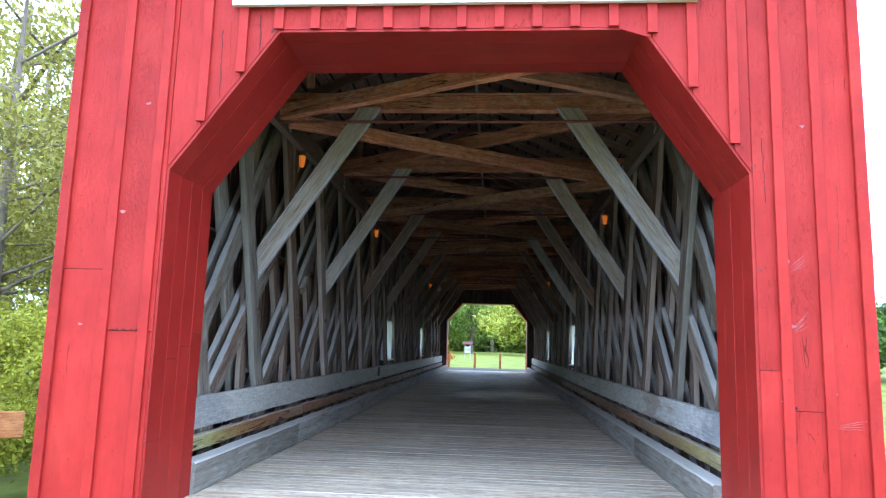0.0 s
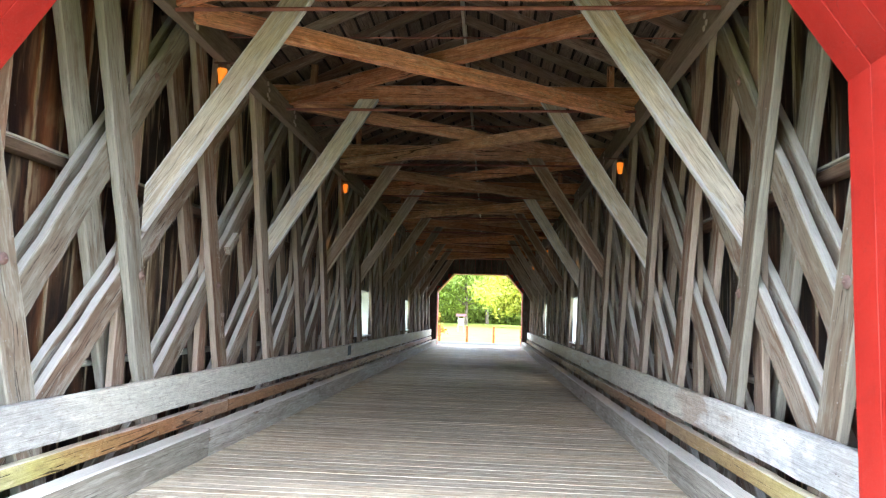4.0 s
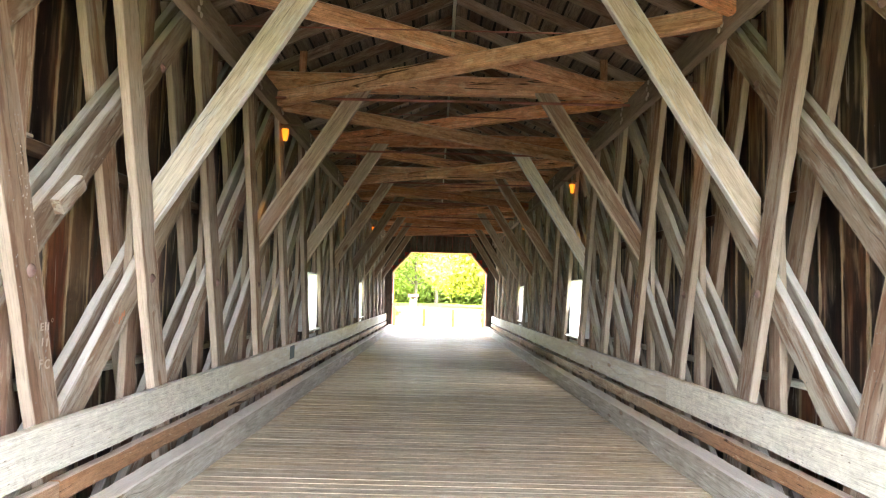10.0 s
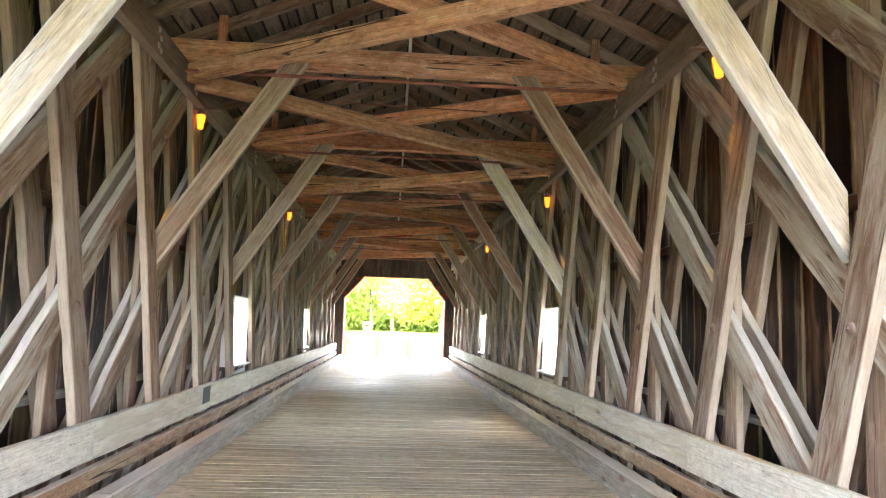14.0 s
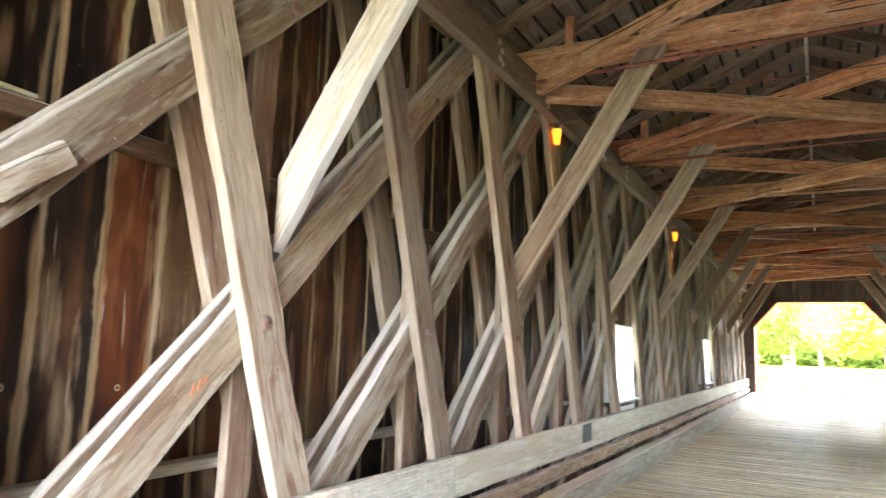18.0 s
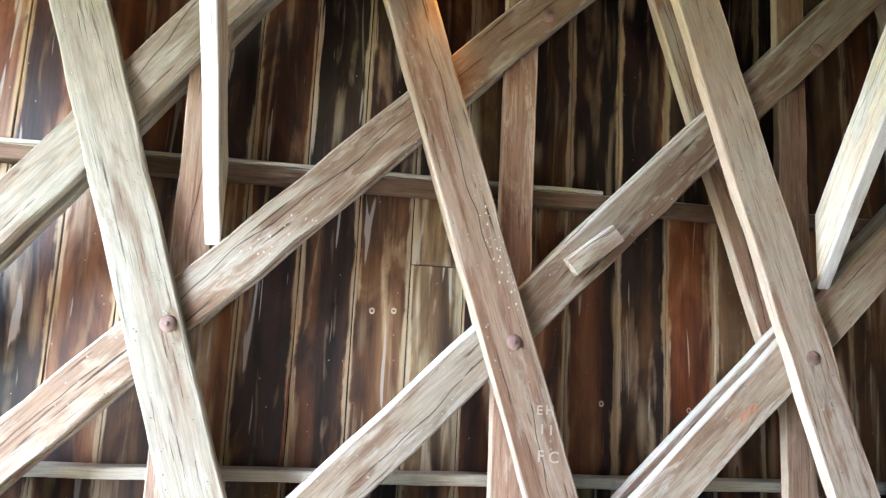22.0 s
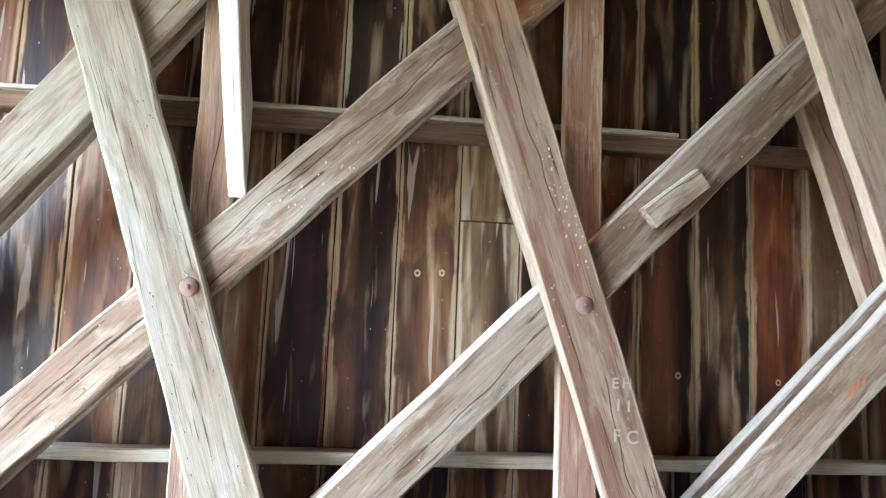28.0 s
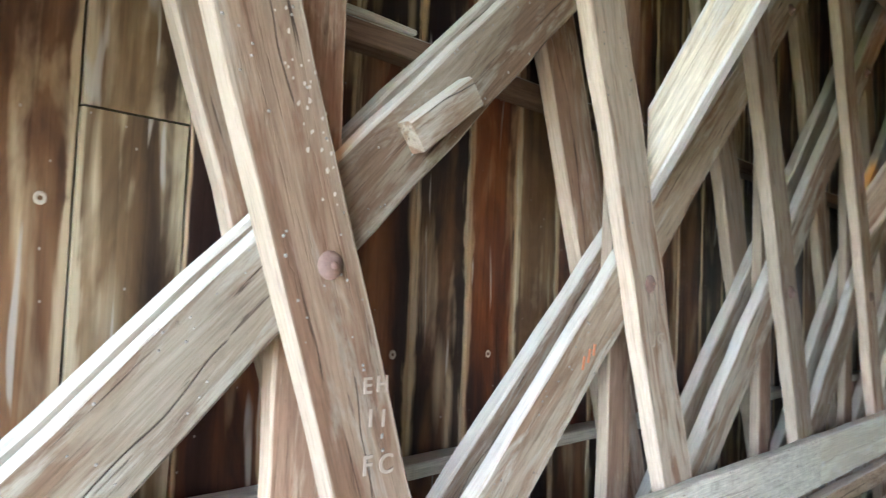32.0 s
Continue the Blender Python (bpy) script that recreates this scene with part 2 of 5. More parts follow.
def old_plank(name, tan, grey, red, pale_tops=0.8, spread=0.22, rough=0.78, checks=0.6, stain=0.45, half=0.135, calm=1.0, wash=None):
    """A smooth old sawn plank: one calm colour to each piece, fine grain, a long drying crack, weather checks, a worn
    paler arris, narrow sides painted paler as if lit from the portals, paler upper faces.
    """
    m, n, l, out = material(name)
    num = numbers(n, l)
    v, own, piece = own_space(n, l, (41, 17, 29))
    hue = num("FRACT", num("MULTIPLY", piece, 7.31))
    hue2 = num("FRACT", num("MULTIPLY", piece, 13.7))
    broad = noise_at(n, l, v, 1.0, 3, 0.5, (0.55, 3.0, 3.0), 0.6)
    patch = noise_at(n, l, v, 1.0, 5, 0.6, (1.1, 7.0, 7.0), 0.9)
    grain = noise_at(n, l, v, 1.0, 6, 0.65, (1.3, 34, 34), 0.5)
    fine = noise_at(n, l, v, 1.0, 4, 0.7, (5, 150, 150))
    speck = noise_at(n, l, v, 1.0, 4, 0.7, (45, 70, 70))
    soft = ramp(n, [(0.34, (0, 0, 0)), (0.66, (1, 1, 1))])
    l.new(num("MULTIPLY_ADD", num("SUBTRACT", hue, 0.5), 0.42, broad), soft.inputs[0])
    col = mixed(n, l, "MIX", soft.outputs[0], tan, grey)
    worn = ramp(n, [(0.46, (0, 0, 0)), (0.58, (stain, stain, stain))])
    l.new(num("MULTIPLY_ADD", num("SUBTRACT", hue2, 0.5), 0.16, patch), worn.inputs[0])
    col = mixed(n, l, "MIX", worn.outputs[0], col, red)
    bare = ramp(n, [(0.53, (0, 0, 0)), (0.63, (0.65, 0.65, 0.65))])
    l.new(noise_at(n, l, v, 1.0, 5, 0.65, (1.6, 9.0, 9.0), 0.8), bare.inputs[0])
    flakes = ramp(n, [(0.40, (0.25, 0.25, 0.25)), (0.50, (1, 1, 1))])
    l.new(noise_at(n, l, v, 1.0, 5, 0.7, (9, 40, 40), 0.4), flakes.inputs[0])
    col = mixed(n, l, "MIX", num("MULTIPLY", bare.outputs[0], flakes.outputs[0]), col, wash or tuple(min(0.66, c * 1.28) for c in grey))
    lines = ramp(n, [(0.28, (0.5, 0.46, 0.43)), (0.44, (0.95, 0.94, 0.93)), (0.56, (1.02, 1.02, 1.02)), (0.72, (1.28, 1.28, 1.27))])
    l.new(grain, lines.inputs[0])
    col = mixed(n, l, "MULTIPLY", 0.85 * calm, col, lines.outputs[0])
    hair = ramp(n, [(0.3, (0.62, 0.6, 0.58)), (0.5, (1, 1, 1)), (0.75, (1.2, 1.2, 1.19))])
    l.new(fine, hair.inputs[0])
    col = mixed(n, l, "MULTIPLY", 0.8 * calm, col, hair.outputs[0])
    grit = ramp(n, [(0.26, (0.6, 0.58, 0.56)), (0.36, (1, 1, 1)), (0.68, (1, 1, 1)), (0.76, (1.35, 1.34, 1.32))])
    l.new(speck, grit.inputs[0])
    col = mixed(n, l, "MULTIPLY", 0.8, col, grit.outputs[0])
    mottle = ramp(n, [(0.28, (0.62, 0.58, 0.55)), (0.45, (0.95, 0.94, 0.93)), (0.58, (1.03, 1.03, 1.03)), (0.72, (1.3, 1.3, 1.29))])
    l.new(noise_at(n, l, v, 1.0, 6, 0.7, (4.5, 15, 15), 0.5), mottle.inputs[0])
    col = mixed(n, l, "MULTIPLY", 0.75 * calm, col, mottle.outputs[0])
    # growth rings, faint
    ring = ramp(n, [(0.0, (0.78, 0.75, 0.72)), (0.18, (1, 1, 1)), (0.5, (1.03, 1.03, 1.03))])
    flow = noise_at(n, l, v, 1.0, 1.5, 0.4, (0.3, 5.0, 5.0), 0.3)
    l.new(num("PINGPONG", num("MULTIPLY", flow, 24.0), 0.5), ring.inputs[0])
    col = mixed(n, l, "MULTIPLY", 0.5, col, ring.outputs[0])
    # short weather checks in patches
    where = ramp(n, [(0.42, (0, 0, 0)), (0.55, (checks, checks, checks))])
    l.new(noise_at(n, l, v, 1.0, 2, 0.5, (1.3, 6.0, 6.0)), where.inputs[0])
    thin = ramp(n, [(0.32, (0.2, 0.17, 0.15)), (0.39, (1, 1, 1))])
    l.new(noise_at(n, l, v, 1.0, 3, 0.55, (2.6, 62, 62), 0.4), thin.inputs[0])
    col = mixed(n, l, "MULTIPLY", where.outputs[0], col, thin.outputs[0])
    # the long crack wanders near the middle, on some pieces only
    wander = noise_at(n, l, v, 1.0, 3, 0.5, (0.9, 0.01, 0.01))
    off = num("ABSOLUTE", num("SUBTRACT", own[1], num("MULTIPLY", num("SUBTRACT", num("MULTIPLY_ADD", hue, 0.5, wander), 0.75), 0.26)))
    part_of = num("MAXIMUM", num("SUBTRACT", num("MULTIPLY_ADD", hue2, 0.3, 0.36), noise_at(n, l, v, 1.0, 2, 0.5, (0.8, 0.01, 0.01))), 0.0)
    split = ramp(n, [(0.0, (0.07, 0.055, 0.05)), (0.002, (0.1, 0.08, 0.07)), (0.004, (1, 1, 1))])
    l.new(num("MULTIPLY_ADD", num("SUBTRACT", 0.05, num("MINIMUM", part_of, 0.05)), 0.4, off), split.inputs[0])
    col = mixed(n, l, "MULTIPLY", min(0.9, checks * 1.2), col, split.outputs[0])
    # knots
    dots = n.new("ShaderNodeTexVoronoi")
    dm = n.new("ShaderNodeMapping")
    dm.inputs["Scale"].default_value = (0.9, 3.2, 3.2)
    l.new(v, dm.inputs[0])
    l.new(dm.outputs[0], dots.inputs["Vector"])
    dots.inputs["Scale"].default_value = 1.0
    kn = ramp(n, [(0.02, (0.35, 0.24, 0.17)), (0.05, (0.75, 0.56, 0.42)), (0.075, (0.5, 0.4, 0.33)), (0.11, (1, 1, 1))])
    l.new(dots.outputs["Distance"], kn.inputs[0])
    col = mixed(n, l, "MULTIPLY", 0.8, col, kn.outputs[0])
    # worn arris; the narrow sides are painted paler too, partly for the portals' light
    edge = num("MULTIPLY_ADD", grain, 0.012, num("ABSOLUTE", own[1]))
    er = ramp(n, [(half - 0.006, (0, 0, 0)), (half + 0.002, (0.75, 0.75, 0.75))])
    l.new(edge, er.inputs[0])
    col = mixed(n, l, "MIX", er.outputs[0], col, mixed(n, l, "MULTIPLY", 0.8, tuple(min(0.62, c * 1.35) for c in grey), hair.outputs[0]))
    hsv = n.new("ShaderNodeHueSaturation")
    val = n.new("ShaderNodeMapRange")
    val.inputs[3].default_value, val.inputs[4].default_value = 1 - spread, 1 + spread
    l.new(piece, val.inputs[0])
    l.new(val.outputs[0], hsv.inputs["Value"])
    l.new(col, hsv.inputs["Color"])
    col = hsv.outputs[0]
    if pale_tops:
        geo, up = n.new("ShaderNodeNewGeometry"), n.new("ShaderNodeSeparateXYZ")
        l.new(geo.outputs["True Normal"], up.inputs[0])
        face = num("MULTIPLY", num("MINIMUM", num("MAXIMUM", num("MULTIPLY_ADD", up.outputs[2], 2.5, -0.75), 0.0), 1.0), pale_tops)
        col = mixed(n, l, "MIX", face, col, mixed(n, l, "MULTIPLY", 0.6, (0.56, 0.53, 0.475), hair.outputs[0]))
    l.new(col, out.inputs["Base Color"])
    out.inputs["Roughness"].default_value = rough
    out.inputs["Specular IOR Level"].default_value = 0.25
    bump = n.new("ShaderNodeBump")
    bump.inputs["Strength"].default_value, bump.inputs["Distance"].default_value = 0.55, 0.006
    l.new(num("MULTIPLY_ADD", fine, 0.35, num("MULTIPLY_ADD", grain, 0.8, num("MULTIPLY_ADD", split.outputs[0], 1.2, thin.outputs[0]))), bump.inputs["Height"])
    l.new(bump.outputs[0], out.inputs["Normal"])
    return m


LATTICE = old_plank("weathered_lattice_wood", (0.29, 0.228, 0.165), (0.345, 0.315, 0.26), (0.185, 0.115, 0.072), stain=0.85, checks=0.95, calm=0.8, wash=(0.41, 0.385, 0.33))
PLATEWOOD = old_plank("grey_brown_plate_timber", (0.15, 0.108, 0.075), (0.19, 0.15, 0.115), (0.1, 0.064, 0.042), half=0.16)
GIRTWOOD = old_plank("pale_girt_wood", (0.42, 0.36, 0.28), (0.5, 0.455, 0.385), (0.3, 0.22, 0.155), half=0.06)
GIRTBROWN = old_plank("dark_brown_girt_wood", (0.115, 0.068, 0.044), (0.145, 0.098, 0.068), (0.085, 0.045, 0.028), pale_tops=0.7, half=0.07)
POSTWOOD = old_plank("brown_post_wood", (0.25, 0.155, 0.105), (0.34, 0.275, 0.21), (0.2, 0.105, 0.065), pale_tops=0.7, half=0.1)
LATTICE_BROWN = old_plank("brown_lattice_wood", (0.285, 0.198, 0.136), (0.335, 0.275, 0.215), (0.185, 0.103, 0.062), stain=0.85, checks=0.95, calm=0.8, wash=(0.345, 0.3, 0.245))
# greyer planks by the near portal, also darkened to offset the light there
LATTICE_GREY_DIM = old_plank("silver_grey_lattice_wood", (0.245, 0.2, 0.143), (0.285, 0.262, 0.21), (0.17, 0.117, 0.076), stain=0.7, checks=0.95, calm=0.8, wash=(0.35, 0.335, 0.285))
MOSSRAIL = wood("mossy_rail_wood", (0.2, 0.15, 0.08), (0.4, 0.32, 0.19), (0.54, 0.48, 0.35), greying=0.3, vary=0.1, pale_tops=0.4, along=[(0.0, (0.42, 0.43, 0.33)), (0.22, (0.42, 0.38, 0.12)), (0.40, (0.36, 0.20, 0.06)), (0.65, (0.30, 0.13, 0.05)), (1.0, (0.33, 0.2, 0.12))])
MOSSRAIL_BACK = wood("stained_rail_wood", (0.2, 0.15, 0.08), (0.4, 0.32, 0.19), (0.54, 0.48, 0.35), greying=0.3, vary=0.1, pale_tops=0.4, along=[(0.0, (0.42, 0.43, 0.33)), (0.25, (0.42, 0.36, 0.14)), (0.5, (0.36, 0.25, 0.10)), (1.0, (0.3, 0.21, 0.13))])
RUSTRAIL = wood("rust_brown_rail_wood", (0.2, 0.15, 0.08), (0.4, 0.32, 0.19), (0.54, 0.48, 0.35), greying=0.3, vary=0.1, pale_tops=0.4, along=[(0.0, (0.33, 0.165, 0.075)), (0.5, (0.3, 0.16, 0.085)), (1.0, (0.38, 0.28, 0.18))])
ROOFWOOD = wood("brown_roof_timber", (0.26, 0.125, 0.066), (0.62, 0.35, 0.195), (0.78, 0.54, 0.36), greying=0.22, pale_tops=0.35, tint=(1.05, 0.74, 0.55), vary=0.6)
ROOFBOARD = wood("dark_roof_boards", (0.07, 0.05, 0.035), (0.21, 0.155, 0.11), (0.33, 0.265, 0.2), greying=0.5, vary=0.9, patchy=0.2, island=True)
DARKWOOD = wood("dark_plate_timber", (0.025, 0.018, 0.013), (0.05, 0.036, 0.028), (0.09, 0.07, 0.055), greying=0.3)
FRESH = old_plank("pale_brace_wood", (0.635, 0.56, 0.44), (0.695, 0.635, 0.525), (0.46, 0.365, 0.255), spread=0.06, stain=0.45, half=0.115)
RAILWOOD = old_plank("whitewashed_rail_wood", (0.62, 0.595, 0.475), (0.68, 0.665, 0.55), (0.47, 0.40, 0.29), spread=0.05, stain=0.45, checks=0.25, half=0.165, calm=0.4)
RAILPATCHED = wood("patchy_whitewashed_rail_wood", (0.38, 0.355, 0.315), (0.6, 0.58, 0.535), (0.77, 0.755, 0.715), grey=(0.40, 0.40, 0.385), greying=0.5, rings=0.2, crack=0.15, softness=0.45, vary=0.1, nails=0.2, patchy=0.3, along=[(0.0, (0.34, 0.34, 0.33)), (0.13, (0.33, 0.34, 0.335)), (0.19, (0.66, 0.655, 0.62)), (0.34, (0.64, 0.63, 0.58)), (0.38, (0.44, 0.36, 0.28)), (0.46, (0.5, 0.42, 0.33)), (0.52, (0.68, 0.66, 0.56)), (1.0, (0.64, 0.63, 0.53))])
RAILGREYED = wood("greyed_whitewashed_rail_wood", (0.38, 0.355, 0.305), (0.6, 0.58, 0.52), (0.74, 0.725, 0.66), grey=(0.40, 0.40, 0.385), greying=0.5, rings=0.2, crack=0.15, softness=0.45, vary=0.1, nails=0.2, patchy=0.3, along=[(0.0, (0.5, 0.49, 0.45)), (0.05, (0.33, 0.33, 0.31)), (0.14, (0.38, 0.37, 0.34)), (0.24, (0.57, 0.55, 0.47)), (0.5, (0.6, 0.58, 0.495)), (1.0, (0.6, 0.585, 0.5))])
THINRAIL = wood("yellowed_rail_wood", (0.22, 0.15, 0.08), (0.42, 0.32, 0.2), (0.56, 0.49, 0.37), greying=0.5, vary=0.5, pale_tops=0.5, tint=(1.0, 0.75, 0.6))
KERBWOOD = old_plank("grey_kerb_wood", (0.36, 0.335, 0.278), (0.43, 0.41, 0.355), (0.29, 0.255, 0.2), spread=0.08, stain=0.5, checks=0.5, half=0.145)
KERBDARK = old_plank("dark_grey_kerb_wood", (0.25, 0.23, 0.185), (0.31, 0.293, 0.25), (0.2, 0.173, 0.133), spread=0.1, stain=0.5, checks=0.6, half=0.145)
DECK = wood("worn_deck_wood", (0.36, 0.3, 0.205), (0.62, 0.535, 0.395), (0.72, 0.645, 0.51), greying=0.5, rough=0.55, vary=0.3, relief=0.3, crack=0.4, nails=0.7, flake=0.2, edges=0.22, patchy=0.35, tint=(0.95, 0.9, 0.82))
ORANGEWOOD = wood("orange_fence_wood", (0.22, 0.075, 0.017), (0.32, 0.12, 0.028), (0.4, 0.18, 0.055), greying=0.1, vary=0.2)


def siding_wood(name, low, high, warm=(0.0, 1.0), pale=0.5):
    """Dark stained boards: near black to red-brown or olive in calm upright bands, bare blond edges and flames, knots, whitish runs."""
    m, n, l, out = material(name)
    num = numbers(n, l)
    v, own, piece = own_space(n, l, (53, 19, 23))
    tone = n.new("ShaderNodeMapRange")
    tone.inputs[3].default_value, tone.inputs[4].default_value = low, high
    l.new(piece, tone.inputs[0])
    which = n.new("ShaderNodeMapRange")
    which.inputs[3].default_value, which.inputs[4].default_value = warm
    l.new(num("FRACT", num("MULTIPLY", piece, 5.7)), which.inputs[0])
    bands = noise_at(n, l, v, 1.0, 2, 0.45, (0.28, 5.0, 5.0), 0.6)
    cloud = noise_at(n, l, v, 1.0, 4, 0.6, (1.4, 4.5, 4.5), 1.0)
    lines = noise_at(n, l, v, 1.0, 3, 0.55, (0.9, 34, 34), 1.6)
    fine = noise_at(n, l, v, 1.0, 4, 0.7, (4, 140, 140), 0.3)
    level = num("ADD", num("MULTIPLY_ADD", num("SUBTRACT", bands, 0.5), 1.0, tone.outputs[0]), num("MULTIPLY", num("SUBTRACT", cloud, 0.5), 0.7))
    red = ramp(n, [(0.14, (0.007, 0.004, 0.005)), (0.34, (0.035, 0.015, 0.012)), (0.52, (0.135, 0.042, 0.017)), (0.7, (0.24, 0.095, 0.038)), (0.9, (0.31, 0.2, 0.12))])
    olive = ramp(n, [(0.14, (0.007, 0.005, 0.005)), (0.34, (0.03, 0.02, 0.015)), (0.52, (0.095, 0.058, 0.031)), (0.7, (0.185, 0.125, 0.068)), (0.9, (0.32, 0.245, 0.15))])
    l.new(level, red.inputs[0])
    l.new(level, olive.inputs[0])
    col = mixed(n, l, "MIX", which.outputs[0], red.outputs[0], olive.outputs[0])
    blond = mixed(n, l, "MIX", which.outputs[0], (0.37, 0.25, 0.145), (0.44, 0.365, 0.25))
    # flames of bare wood, long and narrow
    flame = ramp(n, [(0.56, (0, 0, 0)), (0.66, (pale * 0.7, pale * 0.7, pale * 0.7)), (0.74, (pale * 1.6, pale * 1.6, pale * 1.6))])
    l.new(num("MULTIPLY_ADD", num("SUBTRACT", cloud, 0.5), 0.45, noise_at(n, l, v, 1.0, 2, 0.4, (0.9, 9, 9), 1.2)), flame.inputs[0])
    col = mixed(n, l, "MIX", flame.outputs[0], col, blond)
    # knots, each in an upright eye of paler wood
    knots, km = n.new("ShaderNodeTexVoronoi"), n.new("ShaderNodeMapping")
    km.inputs["Scale"].default_value = (0.9, 5.0, 5.0)
    l.new(v, km.inputs[0])
    l.new(km.outputs[0], knots.inputs["Vector"])
    knots.inputs["Scale"].default_value = 1.0
    cell = n.new("ShaderNodeSeparateColor")
    l.new(knots.outputs["Color"], cell.inputs[0])
    rare = num("GREATER_THAN", cell.outputs[0], 0.45)
    away = num("MULTIPLY_ADD", num("SUBTRACT", lines, 0.5), 0.16, knots.outputs["Distance"])
    eye = ramp(n, [(0.07, (0.8, 0.8, 0.8)), (0.24, (0.0, 0.0, 0.0))])
    l.new(away, eye.inputs[0])
    col = mixed(n, l, "MIX", num("MULTIPLY", eye.outputs[0], rare), col, blond)
    heart = ramp(n, [(0.03, (0.55, 0.36, 0.24)), (0.05, (0.14, 0.1, 0.08)), (0.075, (1, 1, 1))])
    l.new(knots.outputs["Distance"], heart.inputs[0])
    col = mixed(n, l, "MULTIPLY", num("MULTIPLY", rare, 0.9), col, heart.outputs[0])
    # bare edges
    rim = ramp(n, [(0.143, (0, 0, 0)), (0.155, (0.95, 0.95, 0.95))])
    l.new(num("MULTIPLY_ADD", num("SUBTRACT", cloud, 0.5), 0.09, num("MULTIPLY_ADD", num("SUBTRACT", lines, 0.5), 0.04, num("ABSOLUTE", own[1]))), rim.inputs[0])
    col = mixed(n, l, "MIX", rim.outputs[0], col, blond)
    # grain lines and hair lines
    lr = ramp(n, [(0.32, (0.55, 0.52, 0.5)), (0.45, (1, 1, 1)), (0.62, (1.05, 1.04, 1.03)), (0.74, (1.5, 1.45, 1.38))])
    l.new(lines, lr.inputs[0])
    col = mixed(n, l, "MULTIPLY", 0.55, col, lr.outputs[0])
    fr = ramp(n, [(0.3, (0.74, 0.72, 0.7)), (0.66, (1.12, 1.11, 1.1))])
    l.new(fine, fr.inputs[0])
    col = mixed(n, l, "MULTIPLY", 0.5, col, fr.outputs[0])
    # whitish runs and specks
    run = ramp(n, [(0.665, (0, 0, 0)), (0.69, (0.75, 0.75, 0.75))])
    l.new(noise_at(n, l, v, 1.0, 2.5, 0.5, (0.9, 13, 13), 0.7), run.inputs[0])
    col = mixed(n, l, "MIX", run.outputs[0], col, (0.42, 0.385, 0.35))
    specks, sm = n.new("ShaderNodeTexVoronoi"), n.new("ShaderNodeMapping")
    sm.inputs["Scale"].default_value = (9, 13, 13)
    l.new(v, sm.inputs[0])
    l.new(sm.outputs[0], specks.inputs["Vector"])
    specks.inputs["Scale"].default_value = 1.0
    sr = ramp(n, [(0.04, (0.7, 0.7, 0.7)), (0.055, (0, 0, 0))])
    l.new(specks.outputs["Distance"], sr.inputs[0])
    col = mixed(n, l, "MIX", sr.outputs[0], col, (0.36, 0.34, 0.33))
    l.new(col, out.inputs["Base Color"])
    out.inputs["Roughness"].default_value = 0.42
    out.inputs["Specular IOR Level"].default_value = 0.3
    bump = n.new("ShaderNodeBump")
    bump.inputs["Strength"].default_value, bump.inputs["Distance"].default_value = 0.45, 0.004
    l.new(num("MULTIPLY_ADD", fine, 0.4, lines), bump.inputs["Height"])
    l.new(bump.outputs[0], out.inputs["Normal"])
    return m


